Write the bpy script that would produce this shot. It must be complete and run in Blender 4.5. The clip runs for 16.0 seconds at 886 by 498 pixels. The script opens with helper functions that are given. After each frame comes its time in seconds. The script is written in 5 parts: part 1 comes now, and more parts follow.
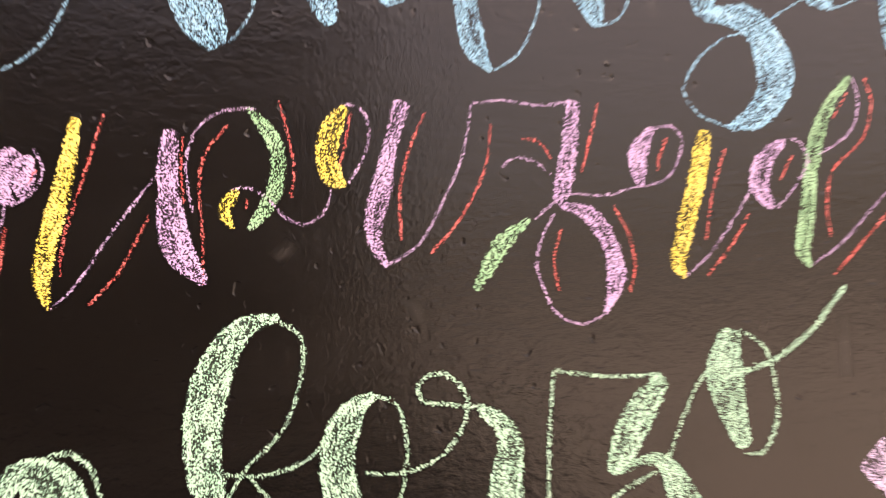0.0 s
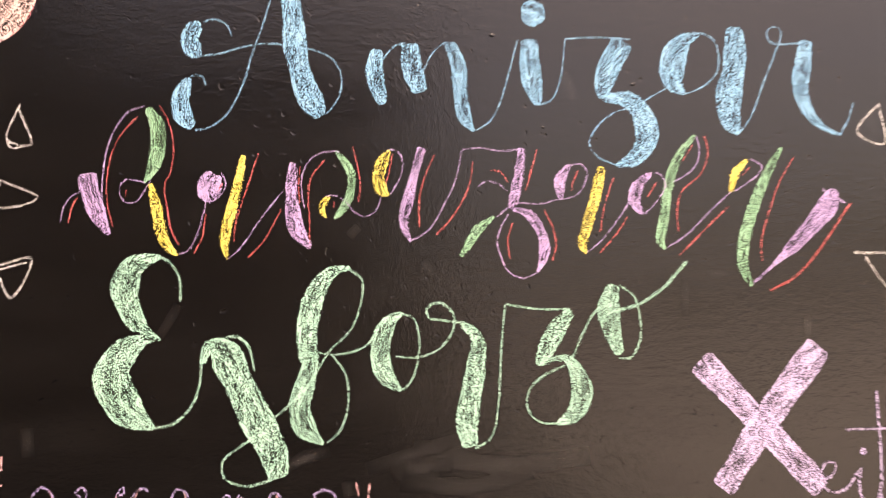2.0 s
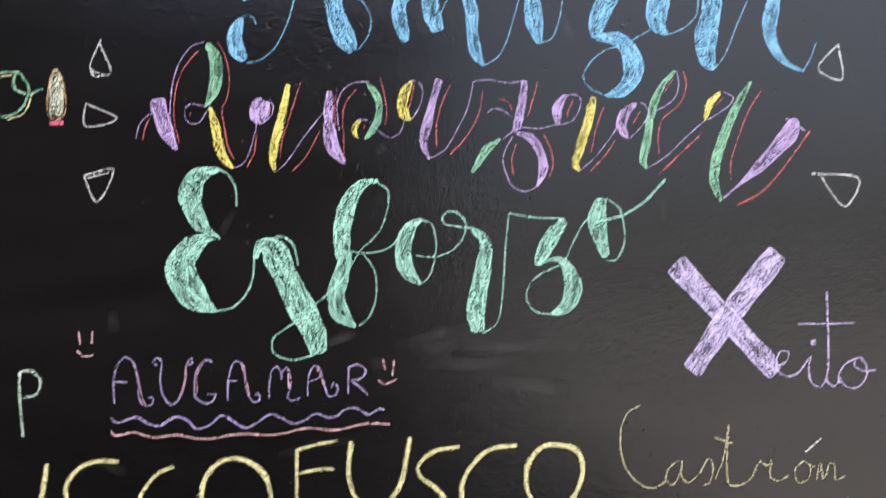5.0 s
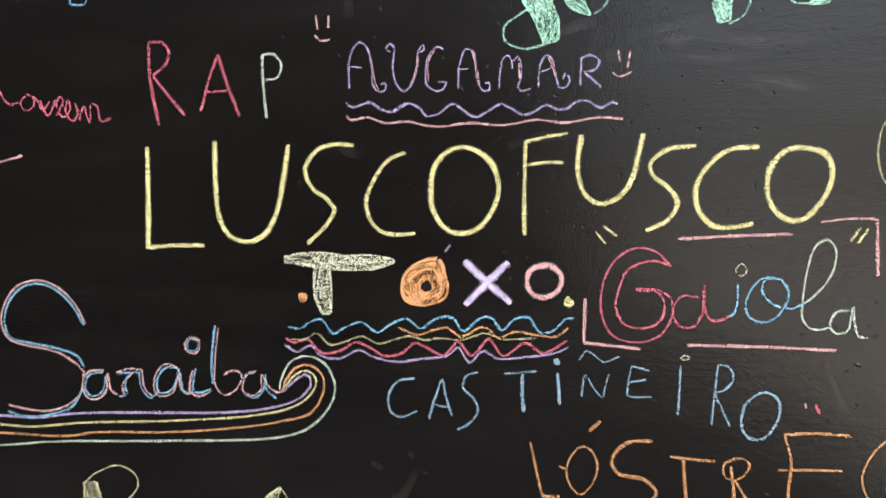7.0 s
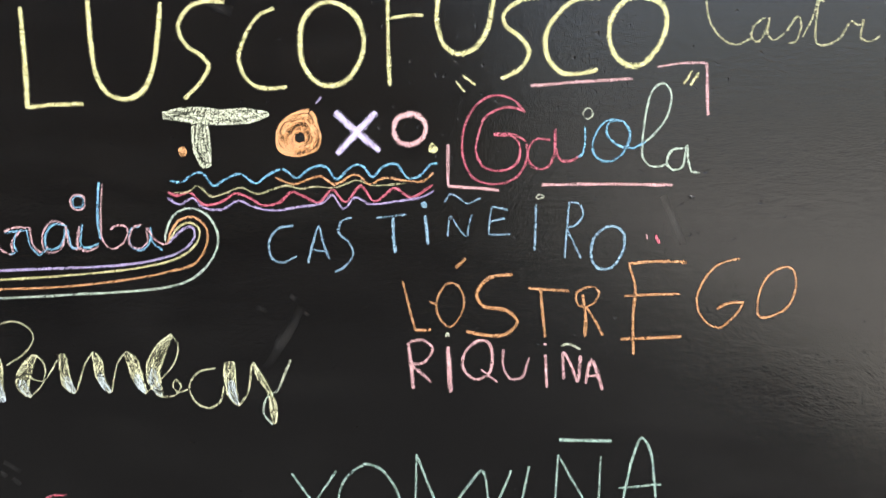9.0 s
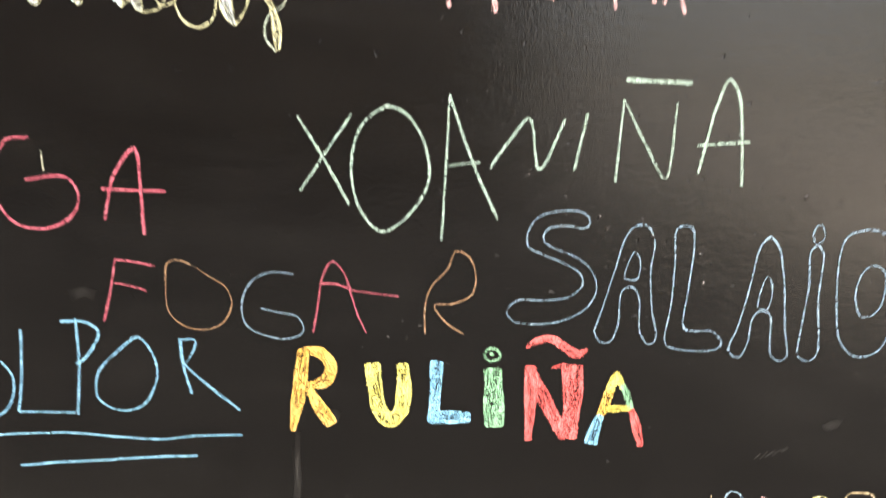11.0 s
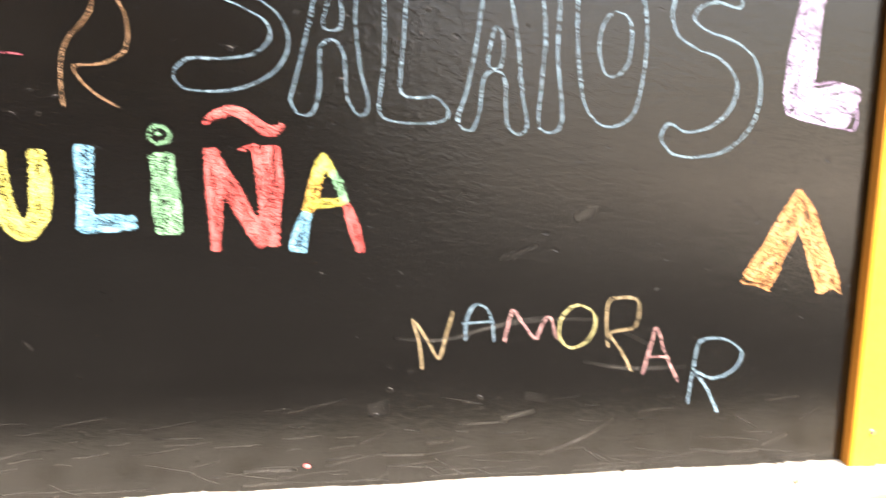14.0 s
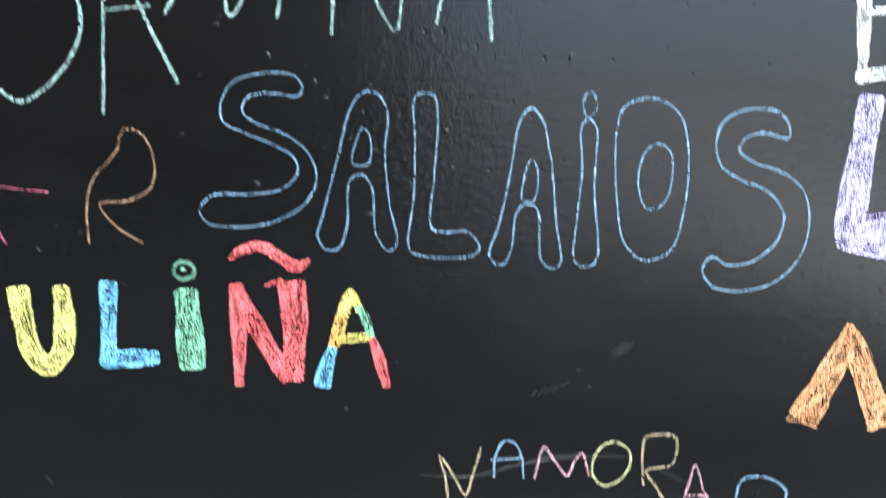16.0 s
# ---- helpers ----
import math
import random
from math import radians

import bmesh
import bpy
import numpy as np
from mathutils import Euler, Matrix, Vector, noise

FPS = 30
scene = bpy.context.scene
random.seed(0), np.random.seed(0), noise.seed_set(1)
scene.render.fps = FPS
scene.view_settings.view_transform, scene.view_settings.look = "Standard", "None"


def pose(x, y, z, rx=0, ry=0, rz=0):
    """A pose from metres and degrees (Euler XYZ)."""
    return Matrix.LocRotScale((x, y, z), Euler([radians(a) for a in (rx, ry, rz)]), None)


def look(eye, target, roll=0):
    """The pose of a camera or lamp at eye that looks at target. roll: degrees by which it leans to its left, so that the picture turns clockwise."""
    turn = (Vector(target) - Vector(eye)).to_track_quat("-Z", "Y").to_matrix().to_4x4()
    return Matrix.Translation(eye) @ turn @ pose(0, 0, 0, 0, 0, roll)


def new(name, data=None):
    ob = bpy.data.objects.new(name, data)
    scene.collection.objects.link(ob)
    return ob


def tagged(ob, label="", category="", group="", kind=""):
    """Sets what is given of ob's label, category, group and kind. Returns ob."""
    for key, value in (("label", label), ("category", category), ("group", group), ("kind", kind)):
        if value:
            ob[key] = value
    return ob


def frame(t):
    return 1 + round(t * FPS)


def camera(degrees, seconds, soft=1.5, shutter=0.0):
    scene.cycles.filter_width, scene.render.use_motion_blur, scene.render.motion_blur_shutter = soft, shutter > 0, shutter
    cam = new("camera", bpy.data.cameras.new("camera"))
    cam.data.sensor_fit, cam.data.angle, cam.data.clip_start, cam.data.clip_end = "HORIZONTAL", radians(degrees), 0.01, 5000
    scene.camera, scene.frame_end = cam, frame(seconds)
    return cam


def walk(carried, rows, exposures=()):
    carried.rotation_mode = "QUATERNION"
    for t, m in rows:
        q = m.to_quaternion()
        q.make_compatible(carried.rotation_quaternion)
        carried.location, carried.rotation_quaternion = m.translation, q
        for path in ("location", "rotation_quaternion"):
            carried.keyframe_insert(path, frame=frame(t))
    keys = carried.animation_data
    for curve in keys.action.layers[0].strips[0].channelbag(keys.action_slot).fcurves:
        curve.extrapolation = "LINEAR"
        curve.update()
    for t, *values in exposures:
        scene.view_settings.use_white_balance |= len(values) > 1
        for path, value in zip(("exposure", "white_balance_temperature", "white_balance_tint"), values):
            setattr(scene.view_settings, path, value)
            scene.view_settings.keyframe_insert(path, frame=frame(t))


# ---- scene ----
cam = camera(62.5, 16.0, soft=1.0, shutter=0.5)
PATH = [
    (0, (2.431, -0.498, 1.838), (2.754, 1.471, 1.972), -3.4),
    (0.5, (2.453, -0.629, 1.831), (2.707, 1.349, 1.981), -2.1),
    (1, (2.454, -0.730, 1.794), (2.628, 1.256, 1.960), -1.6),
    (1.5, (2.428, -0.785, 1.789), (2.604, 1.201, 1.946), -1.6),
    (2, (2.416, -0.876, 1.773), (2.633, 1.104, 1.951), -1.8),
    (2.5, (2.412, -0.981, 1.757), (2.688, 0.988, 1.979), -1.8),
    (3, (2.438, -1.040, 1.773), (2.710, 0.933, 1.947), -1.6),
    (3.2, (2.433, -1.050, 1.768), (2.712, 0.922, 1.954), -1.7),
    (5.5, (2.377, -1.006, 1.606), (2.489, 0.991, 1.630), -1.3),
    (6, (2.339, -0.971, 1.475), (2.355, 1.028, 1.421), -1.2),
    (6.5, (2.272, -0.966, 1.405), (2.174, 1.028, 1.284), -0.3),
    (7, (2.256, -1.002, 1.395), (2.086, 0.984, 1.234), 0.3),
    (7.5, (2.280, -1.046, 1.383), (2.114, 0.937, 1.184), 0.2),
    (8, (2.313, -1.062, 1.358), (2.187, 0.915, 1.081), 0.0),
    (8.5, (2.346, -1.060, 1.322), (2.297, 0.910, 0.980), -0.3),
    (9, (2.371, -1.088, 1.252), (2.344, 0.891, 0.962), -0.8),
    (9.5, (2.376, -1.151, 1.232), (2.312, 0.811, 0.846), -0.8),
    (9.8, (2.379, -1.157, 1.148), (2.230, 0.799, 0.758), -0.4),
    (10, (2.344, -1.150, 1.062), (2.214, 0.815, 0.666), 0.6),
    (10.2, (2.331, -1.113, 1.008), (2.239, 0.831, 0.545), 1.4),
    (12.3, (2.368, -0.796, 0.468), (2.279, 1.194, 0.205), 0.1),
    (12.5, (2.369, -0.787, 0.484), (2.271, 1.200, 0.199), -0.2),
    (13, (2.394, -0.793, 0.471), (2.347, 1.194, 0.251), -0.2),
    (13.5, (2.474, -0.801, 0.459), (2.567, 1.180, 0.200), 0.6),
    (14, (2.572, -0.809, 0.428), (2.826, 1.148, 0.101), 0.5),
    (14.5, (2.633, -0.775, 0.396), (2.955, 1.166, 0.041), -0.7),
    (15, (2.623, -0.741, 0.411), (2.894, 1.218, 0.110), -2.0),
    (15.5, (2.603, -0.754, 0.443), (2.806, 1.214, 0.152), -0.4),
    (16, (2.579, -0.762, 0.556), (2.744, 1.209, 0.262), 1.0),
]
EXPOSURES = [
    (0, 1.08, 9000, 31), (1.5, 1.08, 9000, 31), (2.0, 1.12, 8600, 28), (2.5, 0.86, 6750, 17), (3.2, 0.84, 6300, 16), (5.5, 0.76, 6100, 12), (6.0, 0.74, 6500, 13), (6.5, 0.88, 6500, 13),
    (7.0, 0.98, 6500, 9), (8.0, 1.08, 6300, 7), (9.0, 1.34, 6200, 6), (10.0, 1.6, 6450, 7), (12.3, 2.34, 7900, 12), (13.5, 2.38, 7700, 12), (14.5, 1.9, 6800, 11), (15.0, 1.32, 4800, -2), (15.5, 1.46, 4900, -6), (16, 1.58, 5400, 3),
]
walk(cam, [(t, look(eye, target, roll)) for t, eye, target, roll in PATH], EXPOSURES)

# ---- light: high sun from the right, blue sky ----
world = bpy.data.worlds.new("sky")
scene.world = world
world.use_nodes = True
wn = world.node_tree
sky = wn.nodes.new("ShaderNodeTexSky")
sky.sky_type, sky.sun_disc = "NISHITA", False
SUN_ELEVATION, SUN_ROTATION = radians(62), radians(140)
sky.dust_density = 5.0
sky.sun_elevation, sky.sun_rotation = SUN_ELEVATION, SUN_ROTATION
wn.links.new(sky.outputs[0], wn.nodes["Background"].inputs[0])
wn.nodes["Background"].inputs[1].default_value = 0.15
sun = new("sun", bpy.data.lights.new("sun", "SUN"))
sun.data.energy, sun.data.angle, sun.data.color = 3.2, radians(0.5), (1.0, 0.95, 0.88)
sun_way = Vector((math.sin(SUN_ROTATION) * math.cos(SUN_ELEVATION), math.cos(SUN_ROTATION) * math.cos(SUN_ELEVATION), math.sin(SUN_ELEVATION)))
sun.matrix_world = look(sun_way * 20, (0, 0, 0))


# ---- materials ----
def node_material(name):
    mat = bpy.data.materials.new(name)
    mat.use_nodes = True
    nt = mat.node_tree
    return mat, nt, nt.nodes["Principled BSDF"]


def add(nt, kind, **inputs):
    node = nt.nodes.new("ShaderNode" + kind)
    for key, value in inputs.items():
        node.inputs[key].default_value = value
    return node


def ramp(nt, source, stops):
    node = nt.nodes.new("ShaderNodeValToRGB")
    while len(node.color_ramp.elements) < len(stops):
        node.color_ramp.elements.new(0.5)
    for element, (place, colour) in zip(node.color_ramp.elements, stops):
        element.position = place
        element.color = (*colour, 1) if len(colour) == 3 else colour
    nt.links.new(source, node.inputs[0])
    return node


def noise_of(nt, coords, scale, detail=4.0, rough=0.55, stretch=None):
    if stretch:
        mapping = nt.nodes.new("ShaderNodeMapping")
        mapping.inputs["Scale"].default_value = stretch
        nt.links.new(coords, mapping.inputs[0])
        coords = mapping.outputs[0]
    node = add(nt, "TexNoise", Scale=scale, Detail=detail, Roughness=rough)
    nt.links.new(coords, node.inputs["Vector"])
    return node.outputs["Fac"]


def math_node(nt, operation, a, b):
    node = nt.nodes.new("ShaderNodeMath")
    node.operation = operation
    for n, v in enumerate((a, b)):
        if isinstance(v, (int, float)):
            node.inputs[n].default_value = v
        else:
            nt.links.new(v, node.inputs[n])
    return node.outputs[0]


def bump(nt, bsdf, source, strength, distance):
    node = add(nt, "Bump", Strength=strength, Distance=distance)
    nt.links.new(source, node.inputs["Height"])
    nt.links.new(node.outputs[0], bsdf.inputs["Normal"])


def rough_paint(name, low, high, roughness, scale=6.0, relief=0.001):
    mat, nt, bsdf = node_material(name)
    co = nt.nodes.new("ShaderNodeTexCoord").outputs["Object"]
    wide, fine = noise_of(nt, co, scale), noise_of(nt, co, scale * 40, 6)
    mixed = math_node(nt, "ADD", math_node(nt, "MULTIPLY", wide, 0.6), math_node(nt, "MULTIPLY", fine, 0.4))
    nt.links.new(ramp(nt, mixed, [(0.3, low), (0.7, high)]).outputs[0], bsdf.inputs["Base Color"])
    bsdf.inputs["Roughness"].default_value = roughness
    bump(nt, bsdf, fine, 0.4, relief)
    return mat


def board_material():
    """Black chalkboard paint brushed sideways over patched plaster, with wiped chalk dust."""
    mat, nt, bsdf = node_material("chalkboard_paint")
    co = nt.nodes.new("ShaderNodeTexCoord").outputs["Object"]
    cloud = noise_of(nt, co, 2.2, 5, 0.6)
    streak = noise_of(nt, co, 3.0, 6, 0.65, (1.0, 1.0, 5.0))
    dust = math_node(nt, "MULTIPLY", ramp(nt, cloud, [(0.42, (0, 0, 0)), (0.75, (1, 1, 1))]).outputs[0],
                     ramp(nt, streak, [(0.4, (0, 0, 0)), (0.8, (1, 1, 1))]).outputs[0])
    speck = ramp(nt, noise_of(nt, co, 190, 2), [(0.69, (0, 0, 0)), (0.76, (1, 1, 1))]).outputs[0]
    patch = ramp(nt, noise_of(nt, co, 9, 3), [(0.46, (0, 0, 0)), (0.70, (1, 1, 1))]).outputs[0]
    speck = math_node(nt, "MULTIPLY", speck, patch)
    dust = math_node(nt, "ADD", math_node(nt, "MULTIPLY", dust, 0.12), math_node(nt, "MULTIPLY", speck, 0.40))
    low = nt.nodes.new("ShaderNodeSeparateXYZ")
    nt.links.new(co, low.inputs[0])
    rub = noise_of(nt, co, 24, 7, 0.75, (0.8, 1.0, 5.5))
    foot = math_node(nt, "MULTIPLY", ramp(nt, low.outputs[2], [(0.01, (1, 1, 1)), (0.15, (0, 0, 0))]).outputs[0], ramp(nt, rub, [(0.55, (0, 0, 0)), (0.70, (1, 1, 1))]).outputs[0])
    dust = math_node(nt, "ADD", dust, math_node(nt, "MULTIPLY", foot, 0.13))
    mix = nt.nodes.new("ShaderNodeMixRGB")
    mix.inputs[1].default_value, mix.inputs[2].default_value = (0.0016, 0.0013, 0.0012, 1), (0.09, 0.087, 0.083, 1)
    nt.links.new(dust, mix.inputs[0])
    nt.links.new(mix.outputs[0], bsdf.inputs["Base Color"])
    sheen = noise_of(nt, co, 4.0, 6, 0.62, (0.5, 1.0, 3.0))
    nt.links.new(ramp(nt, sheen, [(0.3, (0.17, 0.17, 0.17)), (0.7, (0.26, 0.26, 0.26))]).outputs[0], bsdf.inputs["Roughness"])
    bsdf.inputs["Specular IOR Level"].default_value = 0.70
    grain = noise_of(nt, co, 280, 4)
    brush = noise_of(nt, co, 55, 5, 0.66, (0.6, 1.0, 1.6))
    lump = noise_of(nt, co, 16, 3, 0.5)
    pit = ramp(nt, noise_of(nt, co, 85, 1), [(0.22, (0.2, 0.2, 0.2)), (0.31, (1, 1, 1))]).outputs[0]
    coarse = ramp(nt, noise_of(nt, co, 120, 3, 0.6, (0.7, 1.0, 1.0)), [(0.48, (0, 0, 0)), (0.62, (1, 1, 1))]).outputs[0]
    worn = ramp(nt, noise_of(nt, co, 3.2, 4, 0.6), [(0.40, (0, 0, 0)), (0.70, (1, 1, 1))]).outputs[0]
    height = math_node(nt, "ADD", math_node(nt, "MULTIPLY", grain, 0.35), math_node(nt, "ADD", math_node(nt, "ADD", math_node(nt, "MULTIPLY", brush, 0.6), math_node(nt, "MULTIPLY", lump, 0.6)), pit))
    height = math_node(nt, "ADD", height, math_node(nt, "MULTIPLY", math_node(nt, "MULTIPLY", coarse, worn), 0.30))
    dent = ramp(nt, noise_of(nt, co, 130, 2, 0.6), [(0.28, (1, 1, 1)), (0.35, (0, 0, 0))]).outputs[0]
    height = math_node(nt, "SUBTRACT", height, math_node(nt, "MULTIPLY", math_node(nt, "MULTIPLY", dent, math_node(nt, "ADD", math_node(nt, "MULTIPLY", worn, 0.7), 0.3)), 0.28))
    bump(nt, bsdf, height, 0.45, 0.0012)
    return mat


def chalk_line_material(name, colour):
    """Dry chalk drawn as a line: full in the middle of the stroke, broken into grains at its edges."""
    mat, nt, bsdf = node_material(name)
    tc = nt.nodes.new("ShaderNodeTexCoord")
    uv = nt.nodes.new("ShaderNodeSeparateXYZ")
    nt.links.new(tc.outputs["UV"], uv.inputs[0])
    co = nt.nodes.new("ShaderNodeNewGeometry").outputs["Position"]
    grain = noise_of(nt, co, 980, 2, 0.65)
    wide = noise_of(nt, co, 150, 3, 0.6)
    ragged = noise_of(nt, co, 420, 2, 0.6)
    off = math_node(nt, "ADD", math_node(nt, "ABSOLUTE", uv.outputs[1], 0), math_node(nt, "MULTIPLY", math_node(nt, "SUBTRACT", ragged, 0.5), 1.7))
    edge = math_node(nt, "POWER", math_node(nt, "MAXIMUM", off, 0.0), 2.5)
    level = math_node(nt, "ADD", math_node(nt, "MULTIPLY", grain, 1.15), math_node(nt, "MULTIPLY", math_node(nt, "SUBTRACT", wide, 0.5), 0.30))
    level = math_node(nt, "SUBTRACT", level, math_node(nt, "MULTIPLY", edge, 0.42))
    girth = nt.nodes.new("ShaderNodeUVMap")
    girth.uv_map = "girth"
    half = nt.nodes.new("ShaderNodeSeparateXYZ")
    nt.links.new(girth.outputs[0], half.inputs[0])
    level = math_node(nt, "ADD", level, math_node(nt, "MULTIPLY", math_node(nt, "SUBTRACT", half.outputs[0], 0.0032), 22.0))
    alpha = ramp(nt, level, [(0.545, (0, 0, 0)), (0.600, (1, 1, 1))]).outputs[0]
    body = ramp(nt, math_node(nt, "SUBTRACT", 1.0, edge), [(0.15, (0, 0, 0)), (0.6, (1, 1, 1))]).outputs[0]
    chalk_colour(nt, bsdf, colour, grain, wide)
    nt.links.new(math_node(nt, "MULTIPLY", alpha, body), bsdf.inputs["Alpha"])
    return mat


def chalk_fill_material(name, colour, bare=0.0):
    """Chalk rubbed on broadly: streaks of the stick along the stroke, denser outline, thin patches and a ragged rim."""
    mat, nt, bsdf = node_material(name)
    tc = nt.nodes.new("ShaderNodeTexCoord")
    uv = nt.nodes.new("ShaderNodeSeparateXYZ")
    nt.links.new(tc.outputs["UV"], uv.inputs[0])
    girth = nt.nodes.new("ShaderNodeUVMap")
    girth.uv_map = "girth"
    half = nt.nodes.new("ShaderNodeSeparateXYZ")
    nt.links.new(girth.outputs[0], half.inputs[0])
    co = nt.nodes.new("ShaderNodeNewGeometry").outputs["Position"]
    across = math_node(nt, "MULTIPLY", uv.outputs[1], half.outputs[0])
    flat = nt.nodes.new("ShaderNodeCombineXYZ")
    nt.links.new(math_node(nt, "ADD", uv.outputs[0], math_node(nt, "MULTIPLY", across, 0.5)), flat.inputs[0])
    nt.links.new(across, flat.inputs[1])
    nt.links.new(half.outputs[1], flat.inputs[2])
    grain = noise_of(nt, co, 860, 2, 0.6)
    hatch = noise_of(nt, flat.outputs[0], 1.0, 3, 0.6, (70, 420, 40))
    thin = noise_of(nt, flat.outputs[0], 1.0, 3, 0.6, (38, 95, 30))
    ragged = noise_of(nt, co, 300, 3, 0.65)
    inside = math_node(nt, "MULTIPLY", math_node(nt, "SUBTRACT", 1.0, math_node(nt, "ABSOLUTE", uv.outputs[1], 0)), math_node(nt, "MULTIPLY", half.outputs[0], 1000))
    inside = math_node(nt, "ADD", inside, math_node(nt, "MULTIPLY", math_node(nt, "SUBTRACT", ragged, 0.5), 7.0))
    rim = ramp(nt, math_node(nt, "MULTIPLY", inside, 0.1), [(0.0, (0, 0, 0)), (0.05, (0.35, 0.35, 0.35)), (0.20, (0.86, 0.86, 0.86)), (0.30, (0.90, 0.90, 0.90)), (0.50, (0.74 - 2 * bare, 0.74 - 2 * bare, 0.74 - 2 * bare))]).outputs[0]
    level = math_node(nt, "ADD", math_node(nt, "MULTIPLY", grain, 1.0), math_node(nt, "MULTIPLY", hatch, 0.32))
    level = math_node(nt, "ADD", level, math_node(nt, "MULTIPLY", math_node(nt, "SUBTRACT", thin, 0.5), 0.40))
    level = math_node(nt, "ADD", level, math_node(nt, "MULTIPLY", rim, 0.30))
    cover = ramp(nt, level, [(0.878 + bare, (0, 0, 0)), (0.918 + bare, (1, 1, 1))]).outputs[0]
    film = math_node(nt, "MULTIPLY", ramp(nt, math_node(nt, "MULTIPLY", inside, 0.1), [(0.05, (0, 0, 0)), (0.20, (1, 1, 1))]).outputs[0], math_node(nt, "MULTIPLY", thin, 0.20))
    alpha = math_node(nt, "MAXIMUM", cover, film)
    chalk_colour(nt, bsdf, colour, grain, thin)
    nt.links.new(math_node(nt, "MULTIPLY", alpha, ramp(nt, inside, [(0.0, (0, 0, 0)), (0.4, (1, 1, 1))]).outputs[0]), bsdf.inputs["Alpha"])
    return mat


def chalk_colour(nt, bsdf, colour, grain, press):
    """Grains of a darker and a paler tone, paler where the stick was pressed."""
    dark, pale = tuple(c * 0.72 for c in colour), tuple(c + (0.86 - c) * 0.20 for c in colour)
    tone = math_node(nt, "ADD", math_node(nt, "MULTIPLY", grain, 0.6), math_node(nt, "MULTIPLY", press, 0.4))
    nt.links.new(ramp(nt, tone, [(0.38, dark), (0.51, colour), (0.66, pale)]).outputs[0], bsdf.inputs["Base Color"])
    bsdf.inputs["Roughness"].default_value = 1.0
    bsdf.inputs["Specular IOR Level"].default_value = 0.1


COLOURS = {
    "b": ("blue", (0.23, 0.58, 0.86)), "p": ("pink_violet", (0.56, 0.40, 0.74)), "r": ("red", (0.82, 0.13, 0.13)),
    "c": ("crimson", (0.66, 0.12, 0.19)), "y": ("yellow", (0.87, 0.82, 0.38)), "g": ("green", (0.25, 0.56, 0.34)),
    "m": ("pale_green", (0.37, 0.75, 0.58)), "l": ("lilac", (0.66, 0.56, 0.88)), "o": ("olive", (0.52, 0.50, 0.26)),
    "v": ("violet", (0.52, 0.42, 0.76)), "k": ("rose", (0.86, 0.48, 0.50)), "e": ("mint", (0.62, 0.76, 0.62)),
    "x": ("grey_green", (0.64, 0.68, 0.50)), "u": ("lemon", (0.82, 0.77, 0.20)), "f": ("faint_mint", (0.44, 0.64, 0.55)), "j": ("pale_blue", (0.60, 0.70, 0.76)), "a": ("orange", (0.76, 0.36, 0.14)), "i": ("pale_pink", (0.88, 0.66, 0.62)), "q": ("deep_yellow", (0.86, 0.75, 0.15)), "n": ("amber", (0.86, 0.50, 0.11)),
    "z": ("pale_yellow", (0.80, 0.80, 0.48)), "w": ("white", (0.82, 0.82, 0.80)), "t": ("tan", (0.62, 0.48, 0.28)), "h": ("brown_orange", (0.56, 0.32, 0.17)), "d": ("dusty_blue", (0.30, 0.50, 0.68)),
}
CHALK = {key: chalk_line_material(name + "_chalk", colour) for key, (name, colour) in COLOURS.items()}
FILL = {key: chalk_fill_material(name + "_chalk_filled", colour, {"z": 0.05, "x": 0.015, "j": 0.05}.get(key, 0.0)) for key, (name, colour) in COLOURS.items()}


def dust_material(name, most):
    """A film of wiped chalk dust, thin and streaky."""
    mat, nt, bsdf = node_material(name)
    tc = nt.nodes.new("ShaderNodeTexCoord")
    uv = nt.nodes.new("ShaderNodeSeparateXYZ")
    nt.links.new(tc.outputs["UV"], uv.inputs[0])
    along = noise_of(nt, tc.outputs["UV"], 1.0, 5, 0.65, (30, 4, 1))
    grain = noise_of(nt, nt.nodes.new("ShaderNodeNewGeometry").outputs["Position"], 400, 3, 0.6)
    level = math_node(nt, "ADD", math_node(nt, "MULTIPLY", along, 0.6), math_node(nt, "MULTIPLY", grain, 0.4))
    edge = math_node(nt, "SUBTRACT", 1.0, math_node(nt, "POWER", math_node(nt, "ABSOLUTE", uv.outputs[1], 0), 1.2))
    film = ramp(nt, level, [(0.44, (0, 0, 0)), (0.74, (most, most, most))]).outputs[0]
    far = nt.nodes.new("ShaderNodeUVMap")
    far.uv_map = "ends"
    tip = nt.nodes.new("ShaderNodeSeparateXYZ")
    nt.links.new(far.outputs[0], tip.inputs[0])
    fade = math_node(nt, "SUBTRACT", 1.0, math_node(nt, "POWER", math_node(nt, "ABSOLUTE", tip.outputs[0], 0), 1.2))
    nt.links.new(math_node(nt, "MULTIPLY", math_node(nt, "MULTIPLY", film, edge), fade), bsdf.inputs["Alpha"])
    bsdf.inputs["Base Color"].default_value = (0.5, 0.49, 0.48, 1)
    bsdf.inputs["Roughness"].default_value = 1.0
    return mat


